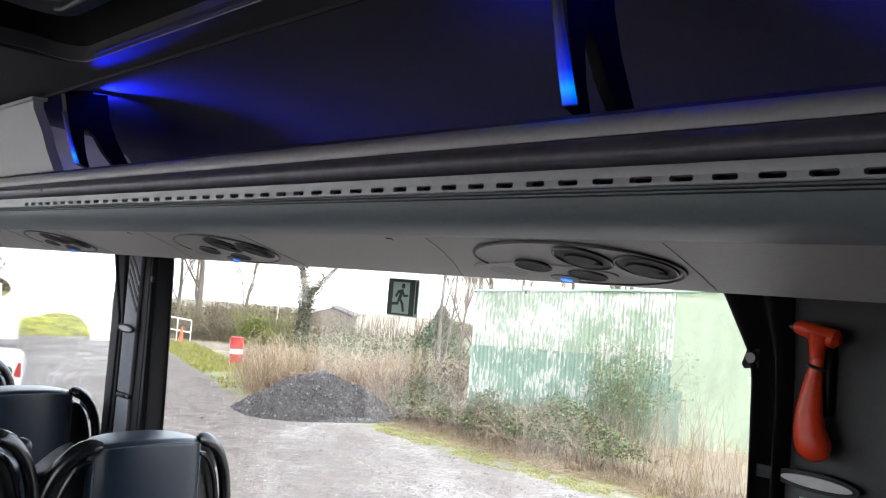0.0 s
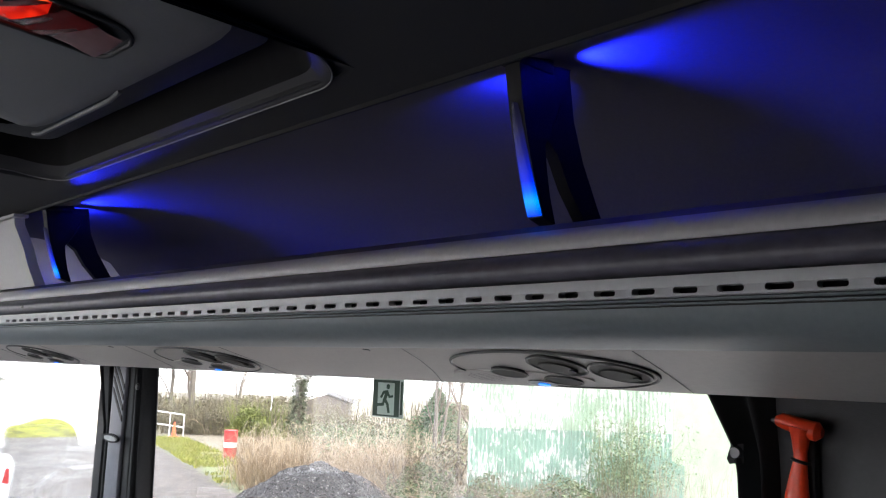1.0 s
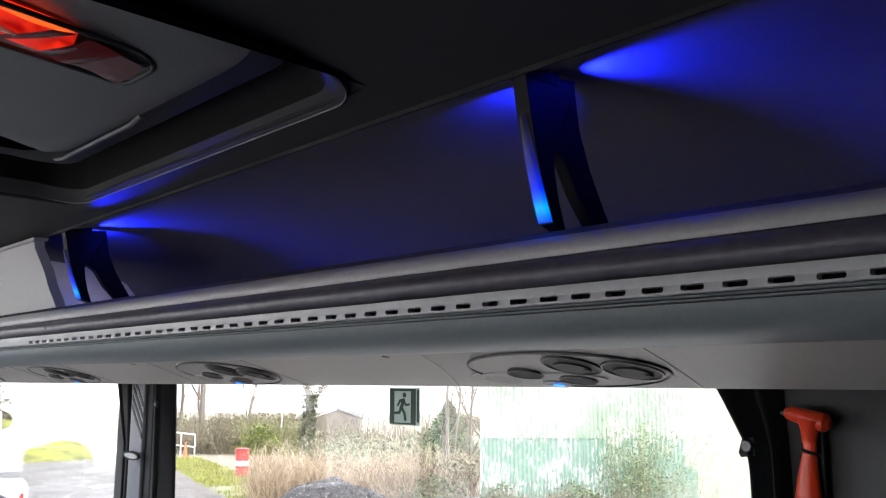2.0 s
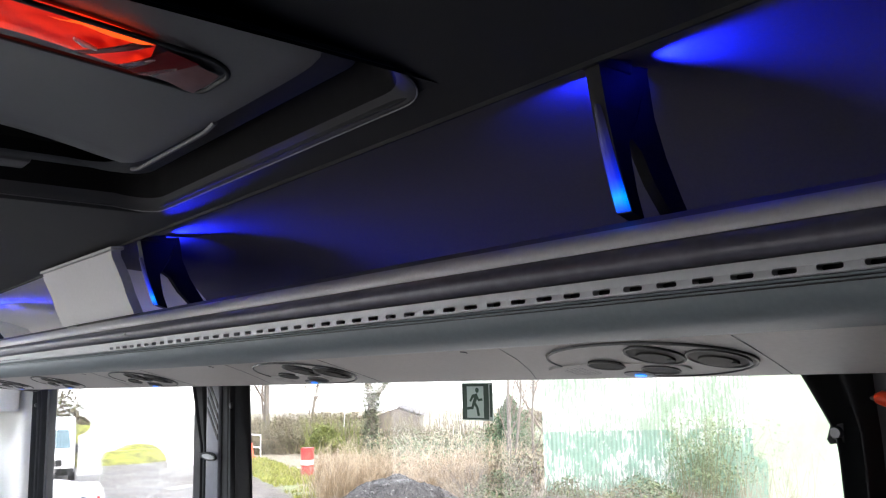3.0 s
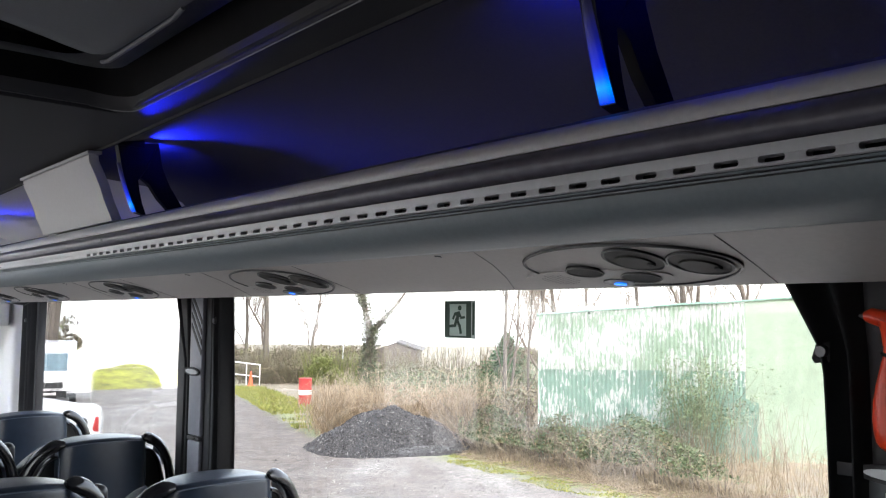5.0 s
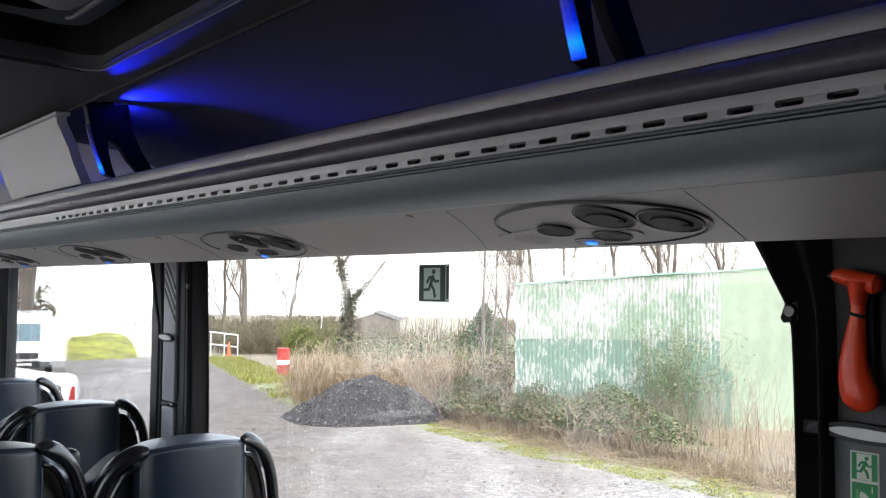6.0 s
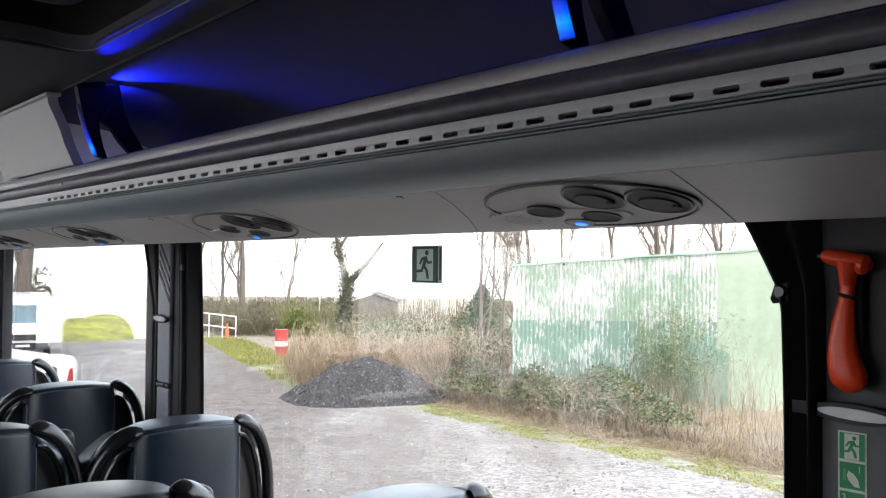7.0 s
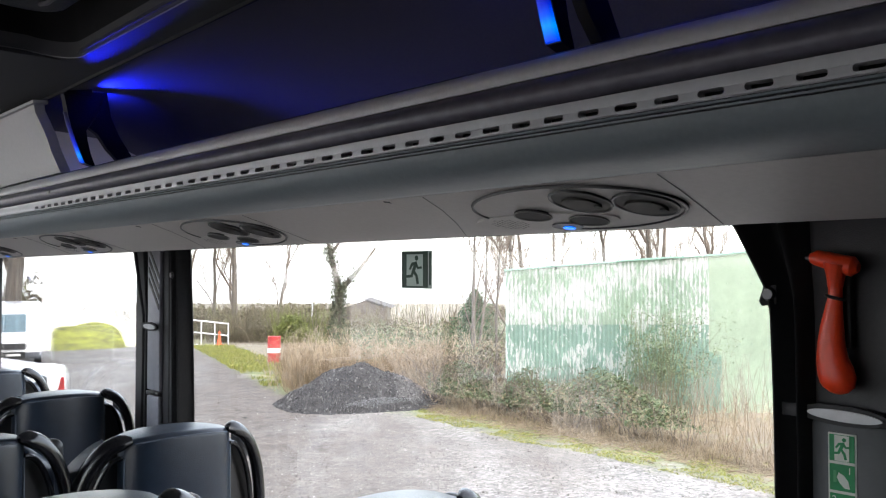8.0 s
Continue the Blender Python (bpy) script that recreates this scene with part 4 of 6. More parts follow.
# exit film on the long window, seen from its back
es = thing("exit_sign", (0.9955, 1.083, 1.388), "dark green exit sticker on the window glass", "sign")
Q = lambda a, b: (0.9946, 1.083 - a, 1.4265 + b)
part("film", slab([Q(a, b) for a, b in ((-0.045, -0.037), (0.045, -0.037), (0.045, 0.037), (-0.045, 0.037))], (1, 0, 0), 0.001), SIGN_FILM, es)
Q1 = lambda a, b: (0.9936, 1.083 - a, 1.4265 + b)
for a0, b0, a1, b1 in ((-0.043, -0.035, -0.030, 0.035), (0.020, -0.035, 0.034, 0.035), (0.0375, -0.030, 0.043, 0.033), (-0.030, 0.030, 0.020, 0.035), (-0.030, -0.035, 0.020, -0.032)):
    part("dark_bar", slab([Q1(a, b) for a, b in ((a0, b0), (a1, b0), (a1, b1), (a0, b1))], (1, 0, 0), 0.0008), SIGN_DARK, es)
runner(es, (-0.005, 0.0), 0.068, lambda a, b: (0.9928, 1.083 - a, 1.4265 + b), SIGN_DARK)

# green instruction strip on the rear pillar
gs = thing("exit_instructions", (0.9335, 0.2447, 1.10), "green and white emergency instruction sticker strip", "sign")
part("strip", slab([(0.9326, 0.2447 - a, b) for a, b in ((-0.0165, 1.084), (0.0165, 1.084), (0.0165, 1.230), (-0.0165, 1.230))], (1, 0, 0), 0.0008), SIGN_WHITE, gs)
for k in range(4):
    zc = 1.2125 - 0.0345 * k
    tile = part("tile", slab([(0.9318, 0.2447 - a, zc + b) for a, b in ((-0.0145, -0.0155), (0.0145, -0.0155), (0.0145, 0.0155), (-0.0145, 0.0155))], (1, 0, 0), 0.0006), SIGN_GREEN, gs, "green pictogram tile")
    if k == 0:
        part("field", slab([(0.9311, 0.2447 - a, zc + b) for a, b in ((-0.0085, -0.0150), (0.0085, -0.0150), (0.0085, 0.0150), (-0.0085, 0.0150))], (1, 0, 0), 0.0005), SIGN_WHITE, tile)
        runner(tile, (0.0, 0.0), 0.031, lambda a, b: (0.9305, 0.2447 - a, zc + b), SIGN_GREEN)
    else:
        part("hand_shape", slab([(0.9311, 0.2447 - a, zc + b) for a, b in ((-0.004, 0.006), (0.002, 0.003), (0.007, -0.003), (0.009, -0.012), (0.003, -0.012), (-0.003, -0.006), (-0.006, 0.0))], (1, 0, 0), 0.0005), SIGN_WHITE, tile)
        part("window_shape", slab([(0.9311, 0.2447 - a, zc + b) for a, b in ((-0.010, -0.006), (-0.0065, -0.006), (-0.0065, 0.008), (-0.010, 0.008))], (1, 0, 0), 0.0005),
             mat("sign_mid_green", (0.08, 0.4, 0.16), 0.5, var=0.1, bump=0), tile)
        cu = bpy.data.curves.new("digit", "FONT")
        cu.body, cu.size, cu.extrude, cu.align_x, cu.align_y = str(k), 0.011, 0.0002, "CENTER", "CENTER"
        cu.materials.append(SIGN_WHITE)
        tx = new("digit", cu)
        tx.parent = tile
        sy = -0.009 if k % 2 else 0.009
        tx.matrix_basis = Matrix.Translation(Vector((0.9308, 0.2447 + sy, zc + 0.0085)) - Vector((0.9335, 0.2447, 1.10))) @ Euler((radians(90), 0, radians(-90))).to_matrix().to_4x4()


# ---- seats ----
def pad_y(u, z, z1, y0, roll=0.035):
    """Rear face of a seat pad at width share u and height z."""
    y = y0 - 0.014 * (1 - u * u) + 0.022 * abs(u) ** 7
    if z > z1 - roll:
        q = min(1, (z - z1 + roll) / roll)
        y += roll * (1 - math.sqrt(max(0, 1 - q * q)))
    return y


def pad(cx, hw, z0, z1, y0, depth, crown, taper=0.0, slope=0.0, roll=0.035):
    """A padded seat shell: rear face, rolled top and front face, drawn across its width."""
    bm = bmesh.new()
    zs = [z0 + (z1 - roll - z0) * k / 8 for k in range(9)] + [z1 - roll + roll * math.sin(radians(a)) for a in (18, 36, 54, 70, 82, 90)]
    cols = []
    for c in range(25):
        u = math.sin(radians(-90 + 180 * c / 24))
        col = []
        for side in (0, 1):
            for z in (zs if side == 0 else zs[-2::-1]):
                w = hw * (1 - taper * (z - z0) / (z1 - z0))
                y = pad_y(u, z, z1, y0, roll)
                if side:
                    y = y0 + depth - (y - y0) * 0.8
                lift = max(0, (z - 0.75) / (z1 - 0.75)) if z > 0.75 else 0
                col.append(bm.verts.new((cx + w * u, y, z + crown * (1 - abs(u) ** 2.4) * lift + slope * u * lift)))
        cols.append(col)
    n = len(cols[0])
    for a, b_ in zip(cols, cols[1:]):
        for k in range(n):
            bm.faces.new((a[k], a[(k + 1) % n], b_[(k + 1) % n], b_[k]))
    bm.faces.new(cols[0])
    bm.faces.new(cols[-1][::-1])
    return bm


def coach_seat():
    """Built with its back's rear face at y = 0 and its centre at x = 0."""
    s = thing("coach_seat", (0, 0, 0), "blue-black leather coach seat with moulded grab handles", "seat", "coach seats")
    hw, zt = 0.120, 1.085
    bk = part("back_panel", pad(0.0, hw, 0.40, zt, 0.0, 0.10, 0.010, 0.03, 0.0, 0.015), LEATHER, s, "stitched blue-black leather back")
    seam = []
    for k in range(-12, 13):
        u = k / 12 * 0.985
        seam.append((hw * 0.97 * u, pad_y(u, 1.0765, zt, 0.0, 0.015) - 0.0004, 1.0765 + 0.010 * (1 - abs(u) ** 2.4)))
    part("cap_seam", tube(seam, 0.0013, 6), PIPING, bk)
    for sg in (-1, 1):
        part("side_seam", tube([(sg * hw * (0.992 - 0.028 * k / 11), pad_y(0.985, 0.45, zt, 0.0, 0.022) - 0.001, 0.45 + 0.0545 * k) for k in range(12)], 0.0022, 6), PIPING, bk)
        # bolster set forward of the back, narrower towards its top
        part("side_bolster", pad(sg * 0.158, 0.046, 0.40, 1.045, 0.075, 0.085, 0.0, 0.18, -sg * 0.030, 0.035), LEATHER, s)
        # grab handle: a broad flat hoop that sweeps out and forward from the top corner
        arc = []
        for k in range(19):
            a = math.pi / 2 * k / 18
            arc.append((sg * (0.104 + 0.104 * math.sin(a) ** 0.95), 0.010 + 0.040 * math.sin(a), 0.880 + 0.206 * math.cos(a) ** 0.8))
        arc += [(sg * 0.207, 0.052, 0.84), (sg * 0.200, 0.052, 0.79), (sg * 0.186, 0.050, 0.73), (sg * 0.164, 0.046, 0.68)]
        hd = part("grab_handle", tube(arc, [0.008, 0.014] + [0.0185] * (len(arc) - 3) + [0.011], 14, flat=0.7), GRIP, s, "glossy black moulded grab handle")
        inner = [(sg * (0.118 + 0.066 * math.sin(math.pi / 2 * k / 12)), 0.022 + 0.022 * math.sin(math.pi / 2 * k / 12), 0.87 + 0.182 * math.cos(math.pi / 2 * k / 12)) for k in range(13)]
        part("inner_rib", tube(inner, [0.004] + [0.0055] * 11 + [0.004], 8), GRIP, hd)
        hole = [(0.112, 0.052, 1.065), (0.150, 0.056, 1.035), (0.180, 0.060, 0.985), (0.197, 0.062, 0.90), (0.196, 0.062, 0.82), (0.180, 0.060, 0.72), (0.112, 0.052, 0.68)]
        part("handle_recess", slab([(sg * x, y, z) for x, y, z in hole], (0, 1, 0), 0.010), BLACK, hd)
    part("wing", box((0.190, 0.115, 0.985), (0.224, 0.160, 1.056), 0.016, 5), BLACK, s, "small rounded black head wing")
    part("seat_cushion", box((-0.20, 0.10, 0.40), (0.20, 0.54, 0.52), 0.04, 4), LEATHER, s)
    part("seat_frame", box((-0.19, 0.08, 0.34), (0.19, 0.50, 0.398), 0.01), BLACK, s)
    part("pedestal", box((-0.13, 0.16, 0.0), (0.13, 0.40, 0.338), 0.01), BLACK, s)
    return s


seat = coach_seat()
seat.matrix_basis = pose(0.712, 1.49, 0)
for x, y, z in ((0.700, 0.75, -0.01), (0.720, 2.21, 0.0), (0.728, 2.93, 0.0), (0.292, 1.49, 0.03), (0.285, 0.88, 0.036), (0.300, 2.21, 0.03), (0.300, 2.93, 0.03)):
    copy_thing(seat, pose(x, y, z))
# plinths under the aisle seats
for y, h in ((0.88, 0.036), (1.49, 0.03), (2.21, 0.03), (2.93, 0.03)):
    whole("seat_plinth", box((0.13, y + 0.12, 0), (0.44, y + 0.44, h), 0.004), BLACK, "low black plinth under a coach seat", "plinth", "seat plinths")

# ---- cab ----
ds = thing("driver_seat", (0.55, 4.0, 0), "dark grey driver's seat with a tall headrest", "seat")
part("backrest", box((0.33, 3.98, 0.45), (0.79, 4.10, 1.00), 0.05, 4), LEATHER, ds)
part("headrest", box((0.42, 3.98, 0.985), (0.705, 4.08, 1.17), 0.04, 4), LEATHER, ds)
part("cushion", box((0.33, 4.10, 0.36), (0.79, 4.55, 0.48), 0.04, 4), LEATHER, ds)
part("pedestal", box((0.40, 4.12, 0.0), (0.72, 4.45, 0.36), 0.02), BLACK, ds)
hd = thing("cab_header", (0, 4.0, 1.40), "dark overhead shelf above the windscreen with pale trim", "overhead shelf")
part("shelf_front", run([(-0.965, 1.455), (0.88, 1.43), (0.93, 1.50), (0.62, 1.675), (0.4, 1.72), (-0.965, 1.74)], 3.96, 4.04), DARK, hd, "dark charcoal shelf front")
part("lower_trim", run([(-0.965, 1.405), (0.80, 1.372), (0.80, 1.428), (-0.965, 1.453)], 3.955, 4.05), CAB_WHITE, hd, "pale lower trim")
part("upper_lining", box((-0.965, 4.045, 1.42), (0.965, 4.07, 1.94)), PANEL, hd, "pale lining above the shelf")
part("dome_lamp", box((0.53, 4.02, 1.755), (0.60, 4.046, 1.785), 0.008, 3), VENT_WHITE, hd, "small oval dome lamp")
whole("trim_box", box((0.775, 3.90, 1.375), (0.888, 3.96, 1.478), 0.012, 3), CAB_WHITE, "white rounded trim box below the shelf", "trim box")
mr = thing("rear_view_mirror", (0.66, 4.4, 1.24), "two-lobed interior driving mirror on a black arm", "mirror")
def oval(cx, cz, rx, rz, y, tip=0.06):
    return [(cx + rx * math.cos(0.2094 * k), y, cz + rz * math.sin(0.2094 * k) + tip * rx * math.cos(0.2094 * k)) for k in range(30)]


MIRROR = mat("mirror_face", (0.62, 0.65, 0.70), 0.06, metal=0.95, var=0.1, bump=0)
part("mirror_face", slab(oval(0.753, 1.286, 0.108, 0.053, 4.386), (0, 1, 0), 0.006), MIRROR, mr, "silvered mirror face")
part("bezel", tube(oval(0.753, 1.286, 0.110, 0.055, 4.389), 0.0035, 8, closed=True), BLACK, mr, "thin black rim")
part("mirror_back", slab(oval(0.753, 1.286, 0.105, 0.050, 4.393), (0, 1, 0), 0.03), BLACK, mr)
part("divider", tube([(0.752, 4.384, 1.338), (0.745, 4.384, 1.29), (0.762, 4.384, 1.236)], 0.003, 6), WHITE_PAINT, mr)
part("arm", tube([(0.82, 4.41, 1.24), (0.828, 4.43, 1.19), (0.815, 4.45, 1.11)], 0.006, 8), BLACK, mr)
part("mount", box((0.845, 4.38, 1.312), (0.885, 4.44, 1.372), 0.01), BLACK, mr)
part("stay", tube([(0.88, 4.41, 1.345), (0.92, 4.44, 1.37), (0.966, 4.45, 1.39)], 0.008, 8), BLACK, mr)
ap = thing("door_window_frame", (0.95, 4.8, 0.8), "black curved frame of the driver's door window", "window frame")
part("frame_bar", tube([(0.955, 4.42, 1.245), (0.955, 4.50, 1.225), (0.955, 4.62, 1.16), (0.955, 4.90, 0.98), (0.955, 5.14, 0.81)], [0.012, 0.018, 0.02, 0.02, 0.02], 8), BLACK, ap)
part("inner_bar", tube([(0.955, 4.46, 1.18), (0.955, 4.60, 1.08), (0.955, 4.85, 0.88), (0.955, 4.92, 0.81)], 0.010, 8), GREYTRIM, ap)
whole("dashboard", box((-0.95, 4.80, 0.0), (0.95, 5.199, 0.96), 0.03, 3), PILLAR, "dark grey plastic dashboard", "dashboard")
# Arch added out of view to leave a dark gap in the reflection.
hood = [(-0.09, 0.95), (-0.075, 1.00), (-0.055, 1.05), (-0.02, 1.09), (0.03, 1.115), (0.10, 1.125), (0.17, 1.115), (0.24, 1.09), (0.285, 1.055), (0.30, 0.95)]
whole("reflection_arch", slab([(x, 5.10, z) for x, z in hood], (0, 1, 0), 0.06), PILLAR, "dark arch added to cut a hole in the window reflection", "instrument hood")
# ---- the yard ----
rng = np.random.default_rng(4)


def verge(s):
    """How far out the gravel reaches at s."""
    if s < -3.66:
        return 19.0 - 2.57 * (s + 3.66)
    if s < -0.09:
        return 19.0 - 1.2 * (s + 3.66)
    return 14.7 - 1.5 * (s + 0.09)


def lumps(s, d):
    return 0.05 * noise.noise((s * 0.5, d * 0.5, 0)) + 0.02 * noise.noise((s * 2.1, d * 2.1, 3))


YARD = Matrix(((ASIDE.x, AHEAD.x, 0, EYE.x), (ASIDE.y, AHEAD.y, 0, EYE.y), (0, 0, 1, 0), (0, 0, 0, 1)))


def ground_material():
    m = mat("gravel_and_moss_ground", (0.29, 0.272, 0.25), 0.9, var=0.5, scale=0.9, fine=11, bump=0.6, bump_scale=45)
    n, l = m.node_tree.nodes, m.node_tree.links
    b = n["Principled BSDF"]
    co = n.new("ShaderNodeTexCoord")
    chip = n.new("ShaderNodeTexVoronoi")
    chip.inputs["Scale"].default_value = 24
    l.new(co.outputs["Object"], chip.inputs["Vector"])
    hsv = n.new("ShaderNodeSeparateColor")
    l.new(chip.outputs["Color"], hsv.inputs[0])
    mr_ = n.new("ShaderNodeMapRange")
    mr_.inputs["To Min"].default_value, mr_.inputs["To Max"].default_value = 0.48, 1.36
    l.new(hsv.outputs[0], mr_.inputs["Value"])
    old = b.inputs["Base Color"].links[0].from_socket
    mul = n.new("ShaderNodeMix")
    mul.data_type, mul.blend_type = "RGBA", "MULTIPLY"
    mul.inputs["Factor"].default_value = 1
    l.new(old, mul.inputs["A"])
    l.new(mr_.outputs[0], mul.inputs["B"])
    # worn tracks: darker damp bands along the lane
    mp = n.new("ShaderNodeMapping")
    mp.inputs["Rotation"].default_value = (0, 0, radians(24))
    mp.inputs["Scale"].default_value = (0.50, 0.17, 1)
    l.new(co.outputs["Object"], mp.inputs["Vector"])
    tr = n.new("ShaderNodeTexNoise")
    tr.inputs["Scale"].default_value, tr.inputs["Detail"].default_value, tr.inputs["Roughness"].default_value = 1.0, 9, 0.68
    l.new(mp.outputs[0], tr.inputs["Vector"])
    rr = n.new("ShaderNodeMapRange")
    rr.inputs["From Min"].default_value, rr.inputs["From Max"].default_value = 0.42, 0.62
    rr.inputs["To Min"].default_value, rr.inputs["To Max"].default_value = 0.0, 0.8
    l.new(tr.outputs["Fac"], rr.inputs["Value"])
    damp = n.new("ShaderNodeMix")
    damp.data_type = "RGBA"
    l.new(rr.outputs[0], damp.inputs["Factor"])
    l.new(mul.outputs["Result"], damp.inputs["A"])
    damp.inputs["B"].default_value = (0.150, 0.132, 0.116, 1)
    # bare brown earth worn along the lane
    la = n.new("ShaderNodeAttribute")
    la.attribute_name = "lane"
    ln = n.new("ShaderNodeTexNoise")
    ln.inputs["Scale"].default_value, ln.inputs["Detail"].default_value, ln.inputs["Roughness"].default_value = 1.3, 7, 0.65
    l.new(mp.outputs[0], ln.inputs["Vector"])
    ls = n.new("ShaderNodeMath")
    ls.operation = "MULTIPLY_ADD"
    l.new(ln.outputs["Fac"], ls.inputs[0])
    ls.inputs[1].default_value = 3.0
    l.new(la.outputs["Fac"], ls.inputs[2])
    lr = n.new("ShaderNodeMapRange")
    lr.inputs["From Min"].default_value, lr.inputs["From Max"].default_value = 1.25, 2.35
    lr.inputs["To Max"].default_value = 0.9
    l.new(ls.outputs[0], lr.inputs["Value"])
    earth = n.new("ShaderNodeMix")
    earth.data_type = "RGBA"
    l.new(lr.outputs[0], earth.inputs["Factor"])
    l.new(damp.outputs["Result"], earth.inputs["A"])
    soil = n.new("ShaderNodeMix")
    soil.data_type = "RGBA"
    soil.inputs["A"].default_value, soil.inputs["B"].default_value = (0.045, 0.035, 0.028, 1), (0.165, 0.134, 0.110, 1)
    sn = n.new("ShaderNodeTexNoise")
    sn.inputs["Scale"].default_value, sn.inputs["Detail"].default_value, sn.inputs["Roughness"].default_value = 3.5, 8, 0.75
    l.new(co.outputs["Object"], sn.inputs["Vector"])
    sr = n.new("ShaderNodeMapRange")
    sr.inputs["From Min"].default_value, sr.inputs["From Max"].default_value = 0.36, 0.66
    l.new(sn.outputs["Fac"], sr.inputs["Value"])
    l.new(sr.outputs[0], soil.inputs["Factor"])
    l.new(soil.outputs["Result"], earth.inputs["B"])
    damp = earth
    # verge: moss and plant litter
    at = n.new("ShaderNodeAttribute")
    at.attribute_name = "verge"
    nz = n.new("ShaderNodeTexNoise")
    nz.inputs["Scale"].default_value, nz.inputs["Detail"].default_value, nz.inputs["Roughness"].default_value = 2.2, 9, 0.7
    l.new(co.outputs["Object"], nz.inputs["Vector"])
    sm = n.new("ShaderNodeMath")
    sm.operation = "MULTIPLY_ADD"
    l.new(nz.outputs["Fac"], sm.inputs[0])
    sm.inputs[1].default_value = 3.4
    l.new(at.outputs["Fac"], sm.inputs[2])
    ed = n.new("ShaderNodeMapRange")
    ed.inputs["From Min"].default_value, ed.inputs["From Max"].default_value = 1.3, 2.7
    l.new(sm.outputs[0], ed.inputs["Value"])
    moss = n.new("ShaderNodeMix")
    moss.data_type = "RGBA"
    moss.inputs["A"].default_value, moss.inputs["B"].default_value = (0.165, 0.195, 0.060, 1), (0.20, 0.165, 0.12, 1)
    nm = n.new("ShaderNodeTexNoise")
    nm.inputs["Scale"].default_value, nm.inputs["Detail"].default_value = 4.2, 9
    l.new(co.outputs["Object"], nm.inputs["Vector"])
    cr = n.new("ShaderNodeMapRange")
    cr.inputs["From Min"].default_value, cr.inputs["From Max"].default_value = 0.52, 0.76
    near = n.new("ShaderNodeMath")
    near.operation = "MULTIPLY_ADD"
    l.new(at.outputs["Fac"], near.inputs[0])
    near.inputs[1].default_value = 0.10
    l.new(nm.outputs["Fac"], near.inputs[2])
    l.new(near.outputs[0], cr.inputs["Value"])
    l.new(cr.outputs[0], moss.inputs["Factor"])
    fin = n.new("ShaderNodeMix")
    fin.data_type = "RGBA"
    l.new(ed.outputs[0], fin.inputs["Factor"])
    l.new(damp.outputs["Result"], fin.inputs["A"])
    l.new(moss.outputs["Result"], fin.inputs["B"])
    l.new(fin.outputs["Result"], b.inputs["Base Color"])
    return m


def spaced(lo, near0, near1, hi, step):
    out = list(np.arange(near0, near1, step))
    a, w = near0, step
    while a > lo:
        w *= 1.4
        a -= w
        out.insert(0, a)
    a, w = out[-1], step
    while a < hi:
        w *= 1.4
        a += w
        out.append(a)
    return out


gs_, gd_ = spaced(-1500, -16, 8, 1500, 0.3), spaced(-800, 4, 34, 2500, 0.3)
gv = [(s, d, ground_z(d) + (lumps(s, d) if -40 < s < 30 and 0 < d < 80 else 0)) for d in gd_ for s in gs_]
nS = len(gs_)
gf = [(r * nS + c, r * nS + c + 1, (r + 1) * nS + c + 1, (r + 1) * nS + c) for r in range(len(gd_) - 1) for c in range(nS - 1)]
me = bpy.data.meshes.new("ground")
me.from_pydata(gv, [], gf)
me.materials.append(ground_material())
att = me.attributes.new("verge", "FLOAT", "POINT")
att.data.foreach_set("value", [max(-3, min(3, (d - verge(s)) if d > 0 else -3)) for s, d, _ in gv])
att = me.attributes.new("lane", "FLOAT", "POINT")
att.data.foreach_set("value", [math.exp(-((s + 0.232 * d) / (0.5 + 0.055 * d)) ** 2) if 5 < d < 90 else 0.0 for s, d, _ in gv])
me.shade_smooth()
ground = new("ground", me)
ground.matrix_basis = YARD
tagged(ground, "pale gravel yard with mossy verges", "ground", kind="structure")


# ---- growth ----
def blades(spots, h0, h1, w, bend, upright=0.25):
    """Grass blades as bent tapering strips, one island each."""
    v, f = [], []
    for p in spots:
        h = rng.uniform(h0, h1)
        a, t = rng.uniform(0, 6.283), rng.uniform(0, 6.283)
        side = Vector((math.cos(a), math.sin(a), 0)) * (w / 2)
        dr = Vector((math.cos(t), math.sin(t), 0)) * h * rng.uniform(0.05, bend)
        lean = Vector((rng.normal(), rng.normal(), 0)) * upright * h * 0.4
        p = Vector(p)
        q = p + lean * 0.5 + dr * 0.3 + Vector((0, 0, h * 0.6))
        e = p + lean + dr + Vector((0, 0, h * (1 - 0.25 * bend)))
        k = len(v)
        v += [p - side, p + side, q + side * 0.7, q - side * 0.7, e]
        f += [(k, k + 1, k + 2, k + 3), (k + 3, k + 2, k + 4)]
    return v, f


def leaves(spots, size, v=None, f=None, flat=0.5):
    """Single leaves: two bent halves round a midrib."""
    v, f = ([], []) if v is None else (v, f)
    for p in spots:
        p = Vector(p)
        d = Vector((rng.normal(), rng.normal(), rng.normal() * flat)).normalized()
        s = d.cross(Vector((rng.normal() * 0.4, rng.normal() * 0.4, 1))).normalized()
        up = s.cross(d)
        L = size * rng.uniform(0.6, 1.3)
        k = len(v)
        v += [p, p + d * L * 0.5 + s * L * 0.32 + up * L * 0.1, p + d * L, p + d * L * 0.5 - s * L * 0.32 + up * L * 0.1, p + d * L * 0.5]
        f += [(k, k + 1, k + 4), (k + 1, k + 2, k + 4), (k + 2, k + 3, k + 4), (k + 3, k, k + 4)]
    return v, f


